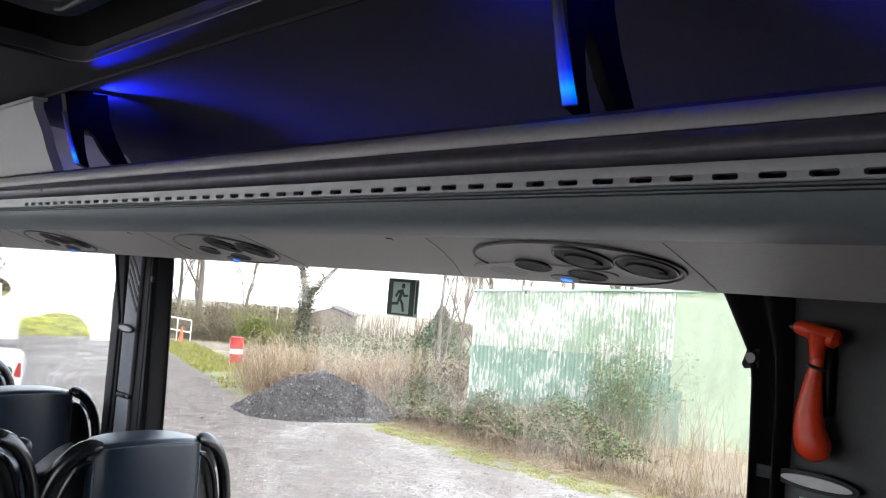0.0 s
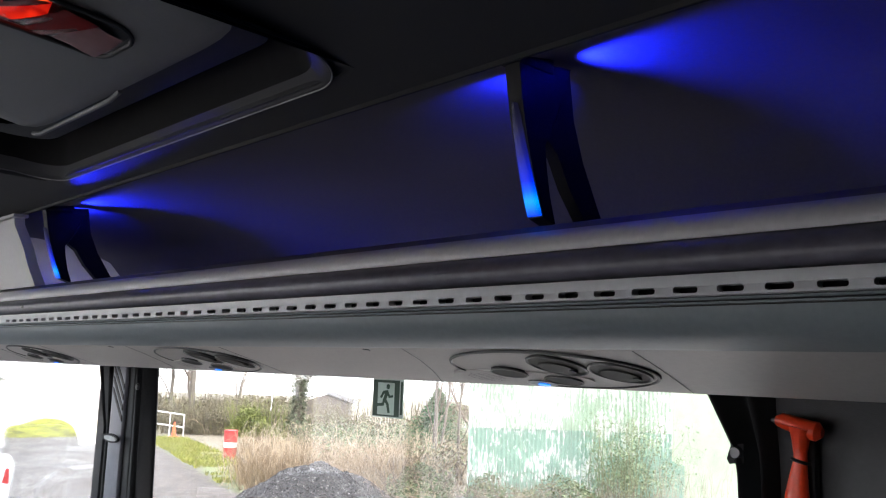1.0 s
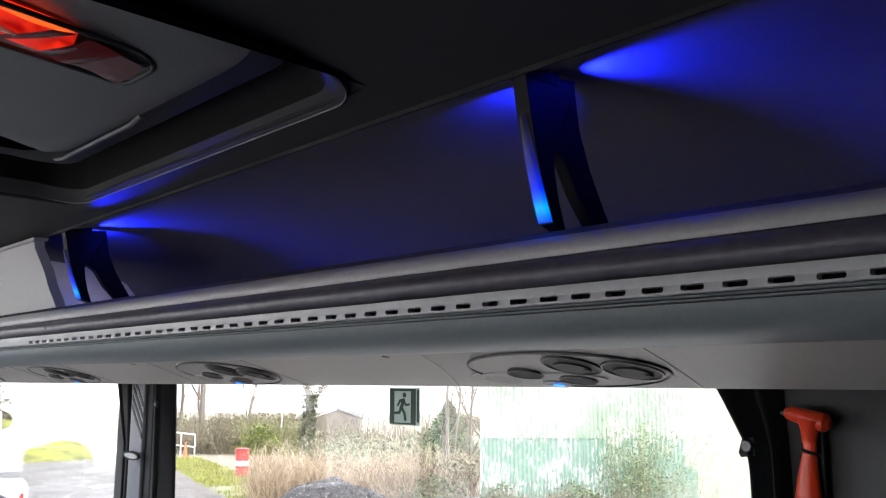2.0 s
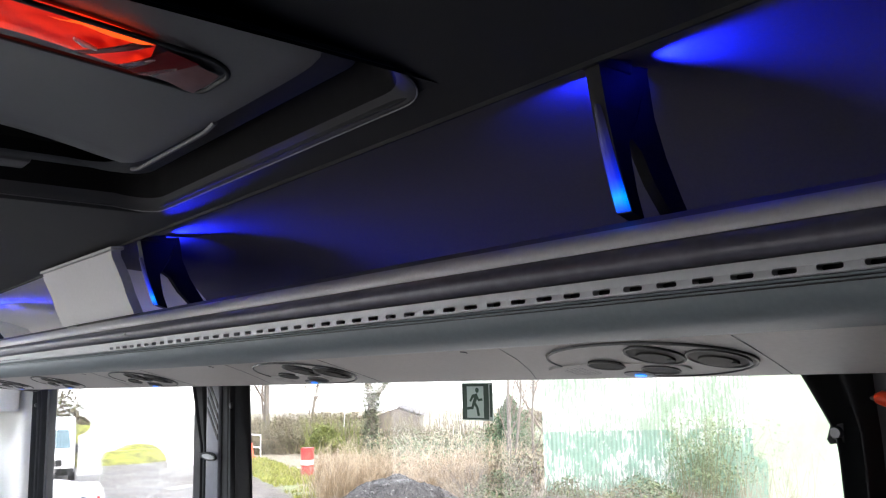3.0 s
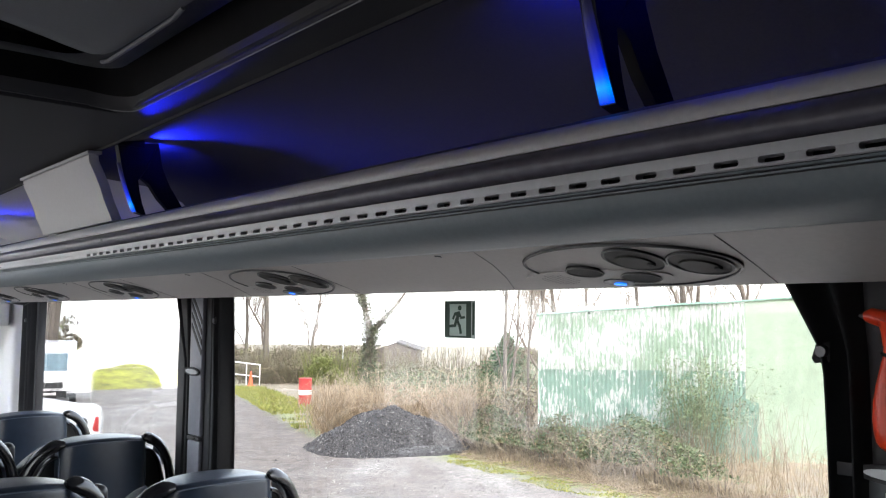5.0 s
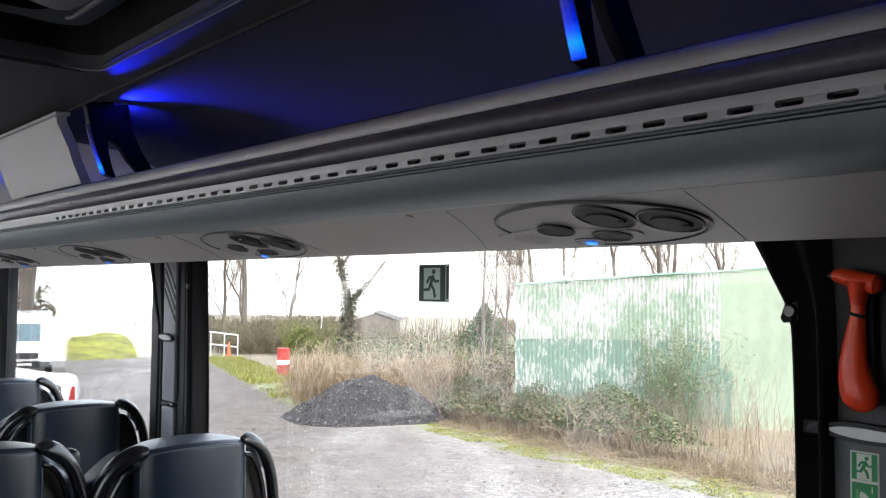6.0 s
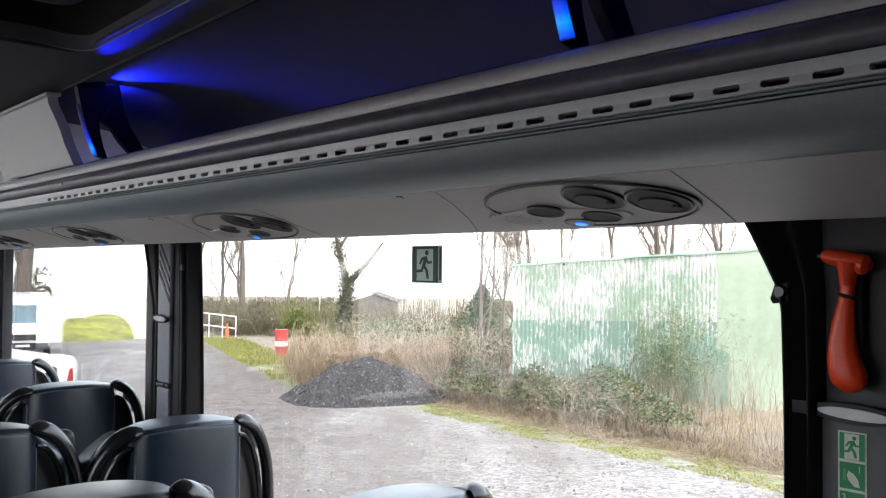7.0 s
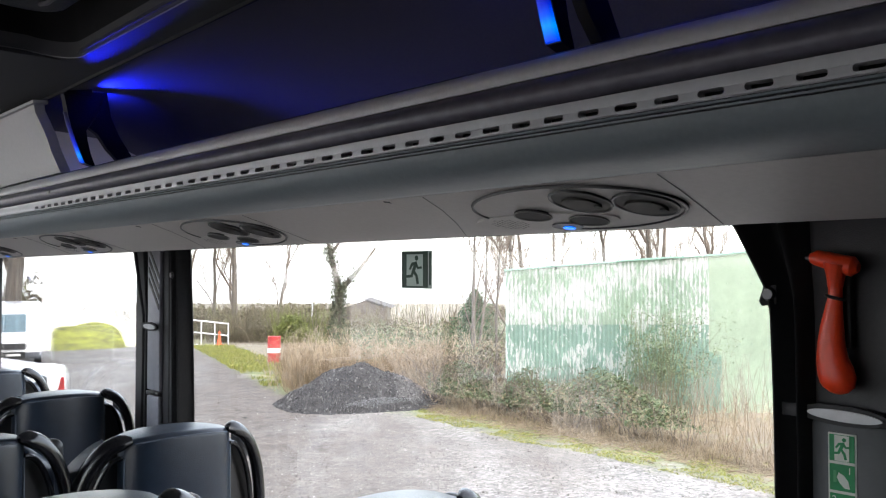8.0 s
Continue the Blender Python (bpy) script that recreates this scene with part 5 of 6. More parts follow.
def stalk(v, f, pts, r0, r1, sides=3):
    rings = []
    n = len(pts)
    for i, p in enumerate(pts):
        d = (pts[min(i + 1, n - 1)] - pts[max(i - 1, 0)]).normalized()
        u = d.orthogonal().normalized()
        w = d.cross(u)
        r = r0 + (r1 - r0) * i / (n - 1)
        k = len(v)
        v += [p + r * (math.cos(6.283 * j / sides) * u + math.sin(6.283 * j / sides) * w) for j in range(sides)]
        rings.append(k)
    for a, b in zip(rings, rings[1:]):
        f += [(a + j, a + (j + 1) % sides, b + (j + 1) % sides, b + j) for j in range(sides)]


def arc_stems(n, base, reach, rise, r=0.006):
    """Arching canes that start at base() and fall outwards."""
    v, f, tips = [], [], []
    for _ in range(n):
        p = Vector(base())
        a = rng.uniform(0, 6.283)
        R, H = rng.uniform(*reach), rng.uniform(*rise)
        pts = []
        for k in range(7):
            t = k / 6
            pts.append(p + Vector((math.cos(a) * R * t, math.sin(a) * R * t, H * math.sin(t * rng.uniform(1.7, 2.4)))) + Vector((rng.normal(), rng.normal(), rng.normal())) * 0.02)
        stalk(v, f, pts, r, r * 0.4)
        tips += pts[2:]
    return v, f, tips


def grow_tree(name, s, d, height, radius, seed, label, fork=0.35, spread=0.55, levels=4, lean=(0, 0), kids=3, h0=0.0, group=""):
    """A bare tree: tapered trunk, limbs and fine twigs."""
    g = random.Random(seed)
    base = yard(s, d, -0.1 + h0)
    root = thing(name, base, label, "tree", group)
    tv, tf, cv, cf, spots = [], [], [], [], []

    def limb(p, way, length, r, lev):
        pts, w = [p], way.normalized()
        steps = 5 if lev < 2 else 4
        for _ in range(steps):
            k_ = 0.05 if lev == 0 else 0.13
            w = (w + Vector((g.gauss(0, k_), g.gauss(0, k_), g.gauss(0.06, 0.08)))).normalized()
            pts.append(pts[-1] + w * length / steps)
        v, f = (tv, tf) if lev == 0 else (cv, cf)
        stalk(v, f, pts, r, r * 0.55, 8 if lev == 0 else 5 if lev == 1 else 3)
        spots.extend(pts[1:])
        if lev >= levels:
            return
        n = kids + (1 if lev else 0)
        for k in range(n):
            t = fork + (1 - fork) * (k + g.random()) / n
            i = min(steps - 1, int(t * steps))
            q = pts[i].lerp(pts[i + 1], t * steps - i)
            out = Vector((g.gauss(0, 1), g.gauss(0, 1), 0)).normalized()
            limb(q, w * (1 - spread) + out * spread + Vector((0, 0, 0.25)), length * g.uniform(0.42, 0.68), max(0.0035, 0.0002 * d, r * g.uniform(0.26, 0.46)), lev + 1)
        limb(pts[-1], w, length * 0.55, r * 0.5, lev + 1)

    limb(Vector((0, 0, 0)), Vector((lean[0], lean[1], 1)), height * 0.55, radius, 0)
    scatter("trunk", tv, tf, BARK, "", "", root, kind="")
    scatter("crown", cv, cf, TWIG, "bare winter branches and twigs", "", root)
    return root, base, spots


# heap of planings
heap = thing("gravel_heap", yard(-1.7, 17.6), "dark heap of crushed road planings on the gravel", "heap")


def heap_h(s, d):
    a, b = (s + 1.66) / (1.8 if s < -1.66 else 1.72), (d - 17.3) / 1.9
    q = math.sqrt(a * a + b * b)
    h = 0.82 * max(0, 1 - q ** 1.3) if q < 1 else 0
    return h + (0.10 * noise.noise((s * 1.9, d * 1.9, 7)) + 0.045 * noise.noise((s * 6, d * 6, 9))) * min(1, h * 5)


bm = bmesh.new()
grid = [[bm.verts.new(yard(-3.8 + 0.06 * i, 15.3 + 0.06 * j, heap_h(-3.8 + 0.06 * i, 15.3 + 0.06 * j) - 0.03)) for j in range(64)] for i in range(70)]
for i in range(69):
    for j in range(63):
        bm.faces.new((grid[i][j], grid[i + 1][j], grid[i + 1][j + 1], grid[i][j + 1]))
part("heap_body", bm, COAL, heap)
v, f = [], []


def pebble(v, f, p, r):
    k = len(v)
    q = [Vector((rng.normal(), rng.normal(), rng.normal())).normalized() for _ in range(3)]
    a, b_, c = Vector((1, 0, 0)), Vector((0, 1, 0)), Vector((0, 0, 1))
    for w in (a, b_, c, -a, -b_, -c):
        v.append(p + w * r * rng.uniform(0.6, 1.2))
    f += [(k, k + 1, k + 2), (k + 1, k + 3, k + 2), (k + 3, k + 4, k + 2), (k + 4, k, k + 2), (k + 1, k, k + 5), (k + 3, k + 1, k + 5), (k + 4, k + 3, k + 5), (k, k + 4, k + 5)]


for _ in range(22000):
    s, d = rng.uniform(-3.9, 0.45), rng.uniform(15.2, 18.6)
    h = heap_h(s, d)
    if h > 0.02 or rng.random() < 0.03:
        pebble(v, f, yard(s, d, h - 0.03), 0.008 + 0.028 * rng.random() ** 2.6)
off = BASE[heap.name]
scatter("loose_stones", [p - off for p in v], f, STONE, "loose dark and pale chippings", "", heap)
v, f = [], []
for _ in range(26000):
    d = rng.uniform(6.5, 19)
    s = rng.uniform(-0.45, 0.42) * d
    if d < verge(s) + 0.3:
        pebble(v, f, yard(s, d, lumps(s, d)), 0.005 + 0.014 * rng.random() ** 2.5)
scatter("yard_pebbles", v, f, PEBBLE, "loose pale pebbles on the gravel", "pebbles")

# ---- shed ----
shed = thing("metal_shed", yard(4.5, 15.7), "low green corrugated metal shed with flaking paint", "shed")
SD = 15.7


def top_z(s):
    return 1.47 + 0.073 * (s - 1.0)


def sheet(s0, s1, z0, z1, wave, pitch, dd, steps_per=6):
    """A corrugated sheet of the shed wall between two heights (numbers or functions of s)."""
    bm = bmesh.new()
    n = max(2, int((s1 - s0) / pitch * steps_per))
    rows = [[], []]
    for k in range(n + 1):
        s = s0 + (s1 - s0) * k / n
        o = wave * math.sin(2 * math.pi * s / pitch)
        for r, z in ((0, z0), (1, z1)):
            p = yard(s, SD + dd + o)
            p.z = z(s) if callable(z) else z
            rows[r].append(bm.verts.new(p))
    for k in range(n):
        bm.faces.new((rows[0][k], rows[0][k + 1], rows[1][k + 1], rows[1][k]))
    bmesh.ops.solidify(bm, geom=bm.faces[:], thickness=0.006)
    return bm


w = 0.92
for k in range(4):
    s0 = 1.12 + k * w
    part("upper_sheet", sheet(s0, s0 + w - 0.004, 0.50, top_z, 0.0075, 0.076, 0.0 + 0.006 * (k % 2)), SHED_UP, shed, "pale green corrugated sheet, paint flaking to white")
    part("lower_sheet", sheet(s0 + 0.002, s0 + w - 0.002, -1.35, 0.575, 0.0075, 0.076, 0.02 + 0.006 * (k % 2)), SHED_LOW, shed, "teal green corrugated sheet, paint streaked white")
for k in range(5):
    s0 = 1.12 + 4 * w + k * 1.1
    part("plain_sheet", sheet(s0, s0 + 1.095, -1.35, top_z, 0.003, 0.36, 0.012 * (k % 2)), SHED_PALE, shed, "sound pale green flat sheet")
    for z in (0.15, 0.75, 1.25):
        bm = bmesh.new()
        for j in range(5):
            p = yard(s0 + 0.1 + 0.22 * j, SD - 0.012)
            box((p.x - 0.008, p.y - 0.008, z - 0.008), (p.x + 0.008, p.y + 0.008, z + 0.008), bm=bm)
        part("fixing_bolts", bm, SHED_LOW, shed)
part("teal_patch", sheet(4.0, 5.0, -1.15, lambda s: 0.10 - 0.35 * max(0, s - 4.4) ** 1.5, 0.006, 0.3, -0.035), SHED_DARK, shed, "dark teal patch over the lower wall")
bm = bmesh.new()
for k in range(9):
    s0 = 1.07 + k * 1.02
    a, b = yard(s0, SD - 0.05), yard(s0 + 1.03, SD - 0.05)
    c, e = yard(s0 + 0.47, SD + 4.0), yard(s0 + 1.5, SD + 4.0)
    za, zb = top_z(s0) + 0.006 * (k % 3), top_z(s0 + 1.03) + 0.006 * (k % 3)
    slab([(a.x, a.y, za), (b.x, b.y, zb), (e.x, e.y, zb - 0.5), (c.x, c.y, za - 0.5)], (0, 0, 1), 0.03, bm)
part("roof_sheets", bm, SHED_DARK, shed, "thin sheet roof edge")
side0, side1 = yard(1.12, SD + 0.02), yard(1.59, SD + 4.0)
part("side_wall", slab([(side0.x, side0.y, -1.4), (side1.x, side1.y, -1.5), (side1.x, side1.y, 0.95), (side0.x, side0.y, 1.46)], -ASIDE, 0.02), SHED_LOW, shed)
part("floodlight", box((-0.07, -0.05, -0.03), (0.07, 0.04, 0.035), 0.01, m=Matrix.Translation(Vector((yard(2.02, SD - 0.1).x, yard(2.02, SD - 0.1).y, 1.60)))), PLATE, shed, "small grey wall floodlight")
part("light_bracket", box((yard(2.02, SD).x - 0.015, yard(2.02, SD).y - 0.015, 1.50), (yard(2.02, SD).x + 0.015, yard(2.02, SD).y + 0.015, 1.60)), BLACK, shed)

# ---- brambles, shrub and grass by the shed ----
def bush_spot():
    s = rng.uniform(-0.35, 3.45)
    lo = verge(s) + 1.75
    return s, rng.uniform(lo, max(lo + 1.3, 15.55 if s > 0.95 else 17.8))


def bush_base():
    s, d = bush_spot()
    return yard(s, d, -0.02)


v, f, tips = arc_stems(380, bush_base, (0.2, 0.9), (0.35, 1.0), 0.005)
scatter("bramble_canes", v, f, TWIG, "tangled brown bramble canes", "brambles")
v, f, tips = arc_stems(620, bush_base, (0.3, 0.9), (0.18, 0.7), 0.0045)
scatter("pale_bramble_canes", v, f, mat("pale_bramble_cane", (0.30, 0.245, 0.175), 0.9, var=0.3, scale=4, bump=0), "bleached dead bramble canes", "brambles")


def bush_top(s):
    return (0.86 + 0.16 * math.sin(s * 2.2 + 1) + 0.14 * math.sin(s * 5.3) - 0.26 * max(0, s - 1.8)) * (1.0 if s > 0.9 else 0.72)


sp = []
for _ in range(26000):
    s, d = bush_spot()
    q = max(0.0, min(1.0, (d - verge(s) - 1.7) / 1.3))
    top = bush_top(s) * (0.35 + 0.65 * q)
    hole = noise.noise((s * 2.6, d * 2.6, 1.0)) + 0.4 * noise.noise((s * 7, d * 7, 2.0))
    h = top * (1 - abs(rng.normal()) * 0.35)
    if h > 0.26 and hole > -0.10 and (d < 15.6 or s < 1.0):
        sp.append(yard(s, d, h))
v, f = leaves(sp, 0.06)
scatter("bramble_leaves", v, f, BRAMBLE, "dull green and brown bramble leaves", "brambles")
# tall shrub
v, f, tips = arc_stems(95, lambda: yard(3.75 + rng.normal() * 0.30, 14.95 + rng.normal() * 0.12, -0.03), (0.1, 1.0), (0.8, 1.95), 0.006)
scatter("shrub_stems", v, f, mat("grey_green_stem", (0.20, 0.20, 0.13), 0.9, var=0.3, scale=4, bump=0), "thin upright shrub stems", "shrub")
sp = [p + Vector((rng.normal(), rng.normal(), rng.normal())) * 0.09 for p in tips for _ in range(11)]
v, f = leaves(sp, 0.042)
scatter("shrub_leaves", v, f, SHRUB, "small grey-green shrub leaves", "shrub")
# dry grass along the shed and the verge


def band(n, s0, s1, a, b, gap=-0.35, fine=1.2):
    out = []
    while len(out) < n:
        s = rng.uniform(s0, s1)
        d = verge(s) + rng.uniform(a, b)
        if noise.noise((s * fine, d * fine, 2)) > gap:
            out.append(yard(s, d, lumps(s, d) - 0.02))
    return out


v, f = blades(band(9000, 0.2, 6.0, 1.2, 3.2), 0.05, 0.26, 0.008, 0.8, 0.9)
scatter("dry_verge_grass", v, f, DRY, "matted dry brown grass on the verge", "dry grass")
v, f = blades(band(680, 3.6, 6.8, 2.2, 5.4), 0.35, 1.15, 0.008, 0.6, 0.5)
scatter("dry_tall_grass", v, f, DRY, "tall dry straw-coloured grass", "dry grass")
v, f = blades(band(34000, -0.5, 6.5, -0.3, 2.1, -0.08, 2.3), 0.012, 0.06, 0.016, 0.8, 0.9)
scatter("verge_moss_grass", v, f, LANE_MOSS, "short bright mossy grass along the gravel", "grass")
v, f = [], []
for _ in range(4200):
    s = rng.uniform(-0.3, 6.2)
    p = yard(s, verge(s) + rng.normal() * 0.5 + 1.4, 0.012)
    a, L = rng.uniform(0, 6.283), rng.uniform(0.05, 0.3)
    q = Vector((math.cos(a), math.sin(a), rng.uniform(-0.05, 0.25))) * L
    stalk(v, f, [p, p + q * 0.5 + Vector((0, 0, rng.uniform(0, 0.03))), p + q], 0.0045, 0.002)
scatter("verge_litter", v, f, DRY, "fallen twigs and straw along the verge", "litter")
v, f, tips = arc_stems(80, lambda: yard(rng.uniform(4.2, 5.4), rng.uniform(14.2, 15.3), -0.02), (0.1, 0.5), (0.5, 1.25), 0.005)
scatter("grey_stems", v, f, mat("grey_dead_stem", (0.30, 0.29, 0.23), 0.9, var=0.3, scale=4, bump=0), "bare upright grey stems against the shed", "shrub")
v, f, tips = arc_stems(420, lambda: yard(rng.uniform(2.6, 6.6), rng.uniform(12.2, 15.3), -0.02), (0.2, 0.8), (0.08, 0.38), 0.004)
scatter("dead_stems", v, f, mat("pale_dead_stem", (0.38, 0.31, 0.22), 0.9, var=0.3, scale=4, bump=0), "pale arching dead stems", "dry grass")
# reeds behind the heap
sp = []
while len(sp) < 17000:
    d = rng.uniform(19.2, 30)
    s = rng.uniform(-0.185, 0.065) * d
    if d > verge(s) + 0.2 and noise.noise((s * 0.6, d * 0.6, 5)) > -0.12:
        sp.append(yard(s, d, -0.03))
v, f = blades(sp, 0.30, 1.25, 0.010, 0.7, 0.9)
scatter("brown_reeds", v, f, REED, "stand of dead red-brown reeds", "reeds")
v, f = blades([yard(rng.uniform(-3.3, -0.2), rng.uniform(18.9, 21.0), -0.02) for _ in range(2600)], 0.2, 0.75, 0.010, 0.6, 0.7)
scatter("straw_grass", v, f, DRY, "pale dry grass behind the heap", "dry grass")
v, f, tips = arc_stems(500, lambda: yard(rng.uniform(-3.5, 2.5), rng.uniform(27, 33), -0.02), (0.3, 1.3), (0.5, 1.15), 0.008)
scatter("scrub_canes", v, f, TWIG, "tangled scrub canes", "scrub")
sp = [p + Vector((rng.normal(), rng.normal(), rng.normal())) * 0.16 for p in tips for _ in range(4)]
v, f = leaves(sp, 0.10)
scatter("scrub_leaves", v, f, BRAMBLE, "grey-green scrub leaves", "scrub")
v, f, tips = arc_stems(420, lambda: yard(rng.uniform(-4.2, 1.0), rng.uniform(19.5, 27), -0.02), (0.3, 1.4), (0.5, 1.5), 0.006)
scatter("pale_canes", v, f, mat("pale_cane", (0.40, 0.33, 0.24), 0.9, var=0.3, scale=4, bump=0), "pale fallen canes among the reeds", "scrub")
sp = []
for _ in range(3800):
    s, d = rng.uniform(-2.2, 1.2), rng.uniform(21.5, 26.5)
    if noise.noise((s * 0.8, d * 0.5, 12)) > 0.02:
        sp.append(yard(s, d, rng.uniform(0.2, 0.95)))
v, f = leaves(sp, 0.085)
scatter("scrub_clumps", v, f, BRAMBLE, "olive bramble clumps among the reeds", "scrub")
# moss by the lane
sp = []
while len(sp) < 7000:
    d = rng.uniform(19.5, 40)
    s = rng.uniform(-0.30, -0.17) * d
    if 0.0 < d - verge(s) < 5.0 and (d > 24.5 or noise.noise((s, d, 9)) > 0.12):
        sp.append(yard(s, d, -0.02))
v, f = blades(sp, 0.05, 0.2, 0.03, 0.6, 0.7)
scatter("lane_grass", v, f, LANE_MOSS, "short yellow-green grass beside the lane", "grass")


# ---- hedges ----
def hedge(name, s0, s1, d0, d1, top, n, size, material, label):
    sp = []
    for _ in range(n):
        s, d = rng.uniform(s0, s1), rng.uniform(d0, d1)
        h = top(s) * (0.68 + 0.75 * noise.noise((s * 0.42, d * 0.3, 3)) + 0.35 * noise.noise((s * 1.5, d, 8))) * (1 - abs(rng.normal()) * 0.35)
        if h > 0:
            sp.append(yard(s, d, h))
    v, f = leaves(sp, size, flat=0.8)
    st = arc_stems(int(n / 14), lambda: yard(rng.uniform(s0, s1), rng.uniform(d0, d1), 0), (0.1, 0.9), (0.3, max(0.4, 1.25 * top((s0 + s1) / 2))), 0.012)
    k = len(v)
    v += st[0]
    f += [tuple(i + k for i in q) for q in st[1]]
    return scatter(name, v, f, material, label, "hedge")


hedge("far_hedge", -17, 3, 46.5, 53, lambda s: (1.08 if s > -6.2 else 1.75) + 0.3 * math.sin(s) + 0.22 * math.sin(2.7 * s + 1), 26000, 0.11, HEDGE, "brown leafless winter hedge")
hedge("near_scrub_hedge", -12.0, -5.6, 43.2, 46, lambda s: 1.45 + 0.35 * math.sin(1.7 * s), 13000, 0.085, HEDGE, "brown tangled scrub by the gate")
hedge("green_hedge", -8.6, -5.8, 42, 44, lambda s: 1.6 * max(0.2, math.sin(math.pi * (s + 8.6) / 2.8)), 2600, 0.16, HEDGE_GREEN, "yellow-green leafy hedge")
for far0, far1 in ((-55, -15), (5, 30)):
    hedge("distant_hedge", far0, far1, 96, 118, lambda s: 1.5 + 0.4 * math.sin(s * 0.3), int(200 * (far1 - far0)), 0.5, HEDGE, "distant brown hedgerow")
hedge("roadside_thicket", -31, -22.5, 57, 62, lambda s: 3.9 - 0.30 * (s + 31), 5200, 0.30, HEDGE, "tall brown leafless thicket")
hedge("bank_scrub", -17.7, -16.4, 34.3, 36, lambda s: 1.25, 2400, 0.10, HEDGE, "brown scrub at the end of the grass bank")
hedge("shed_side_scrub", -0.4, 1.6, 21, 27, lambda s: 0.75, 1500, 0.12, HEDGE, "brown scrub beside the shed")

# ---- trees ----
def ivy_tree(s0, d0):
    """An old pollard: a stout ivy-clad trunk that forks into an upright and a slanting limb."""
    base = yard(s0, d0, -0.1)
    root = thing("ivy_tree", base, "old tree wrapped in ivy with forked limbs", "tree")
    W = lambda a, h, b=0.0: ASIDE * a + AHEAD * b + Vector((0, 0, h))
    g = random.Random(7)
    tv, tf, cv, cf, sp = [], [], [], [], []
    trunk = [W(0, 0), W(-0.05, 1.0), W(0.0, 1.9), W(0.05, 2.8)]
    up = [W(0.03, 2.6), W(-0.12, 3.3), W(-0.32, 4.1), W(-0.40, 4.6)]
    fork_l, fork_r = [W(-0.38, 4.4), W(-0.50, 5.0), W(-0.62, 5.9)], [W(-0.36, 4.3), W(-0.05, 4.8), W(0.28, 5.2), W(0.45, 6.0)]
    slant = [W(0.05, 2.65), W(0.42, 3.05, 0.1), W(0.95, 3.65, 0.1), W(1.30, 4.1, 0.15), W(1.70, 4.65, 0.2)]
    stalk(tv, tf, trunk, 0.22, 0.17, 10)
    for pts, r0, r1 in ((up, 0.15, 0.12), (fork_l, 0.09, 0.05), (fork_r, 0.09, 0.04), (slant, 0.14, 0.05)):
        stalk(cv, cf, pts, r0, r1, 8)
        for _ in range(9):
            k = g.randrange(len(pts) - 1)
            p = pts[k].lerp(pts[k + 1], g.random())
            w = Vector((g.gauss(0, 0.6), g.gauss(0, 0.6), 0.6 + 0.4 * g.random()))
            q = [p, p + w * 0.25, p + w * 0.5 + Vector((g.gauss(0, 0.06), g.gauss(0, 0.06), 0.05)), p + w * g.uniform(0.7, 1.1)]
            stalk(cv, cf, q, 0.016, 0.005)
    for pts, n, r in ((trunk, 2200, 0.22), (up, 900, 0.16), (slant[:3], 520, 0.12), (fork_l[:2], 160, 0.10)):
        for _ in range(n):
            k = g.randrange(len(pts) - 1)
            p = pts[k].lerp(pts[k + 1], g.random())
            turn = g.uniform(0, 6.283)
            out = r + abs(g.gauss(0, 0.11))
            sp.append(p + Vector((math.cos(turn) * out, math.sin(turn) * out, g.gauss(0, 0.12))))
    scatter("trunk", tv, tf, BARK, "", "", root, kind="")
    scatter("limbs", cv, cf, BARK, "bare grey forked limbs", "", root)
    v, f = leaves(sp, 0.12)
    scatter("ivy", v, f, IVY, "grey-green ivy round the trunk", "", root)


ivy_tree(-4.95, 40.0)
TREES = ((-13.4, 55, 10, 0.24, 21), (-15.3, 57, 9, 0.15, 22), (-16.4, 54, 8.5, 0.13, 23), (-11.6, 60, 9, 0.14, 24),
         (0.75, 24.0, 7, 0.065, 31), (1.0, 25.5, 7.5, 0.045, 32), (1.4, 23.4, 6.5, 0.04, 33), (2.6, 31, 8, 0.13, 34), (3.2, 33, 8, 0.12, 35),
         (4.4, 32, 7.5, 0.09, 36), (6.2, 33, 8, 0.11, 37), (7.7, 33, 8.5, 0.17, 38), (8.5, 34, 8, 0.15, 39), (11.0, 34, 8, 0.17, 40), (12.8, 35, 8, 0.13, 41))
for s, d, h, r, sd in TREES:
    grow_tree("bare_tree", s, d, h, r, sd, "slender leafless winter tree", fork=0.14, spread=0.42, levels=5 if s > 2 else 4, kids=3, group="bare trees")
grow_tree("large_bare_tree", -18.1, 36, 11, 0.42, 51, "large dark leafless tree", fork=0.2, spread=0.5, levels=4, kids=3)
# conifer
cb = yard(1.0, 29.0)
con = thing("conifer", cb, "small spreading dark green conifer", "tree")
tv, tf = [], []
stalk(tv, tf, [Vector((0, 0, 0)), Vector((0, 0, 1.0)), Vector((0, 0, 2.0))], 0.07, 0.02, 6)
scatter("trunk", tv, tf, BARK, "", "", con, kind="")
sp = []
for _ in range(6000):
    z = rng.uniform(0.1, 1)
    a = rng.uniform(0, 6.283)
    r = 1.25 * (1 - z) ** 0.75 * (0.2 + 0.8 * rng.random()) * (1 + 0.35 * math.sin(a * 3 + 5 * z) + 0.3 * math.sin(a * 7 + z * 23)) + 0.04
    sp.append(Vector((math.cos(a) * r, math.sin(a) * r, 0.25 + z * 2.15 - 0.10 * r)))
v, f = leaves(sp, 0.10)
scatter("crown", v, f, FIR, "dark green needles", "", con)

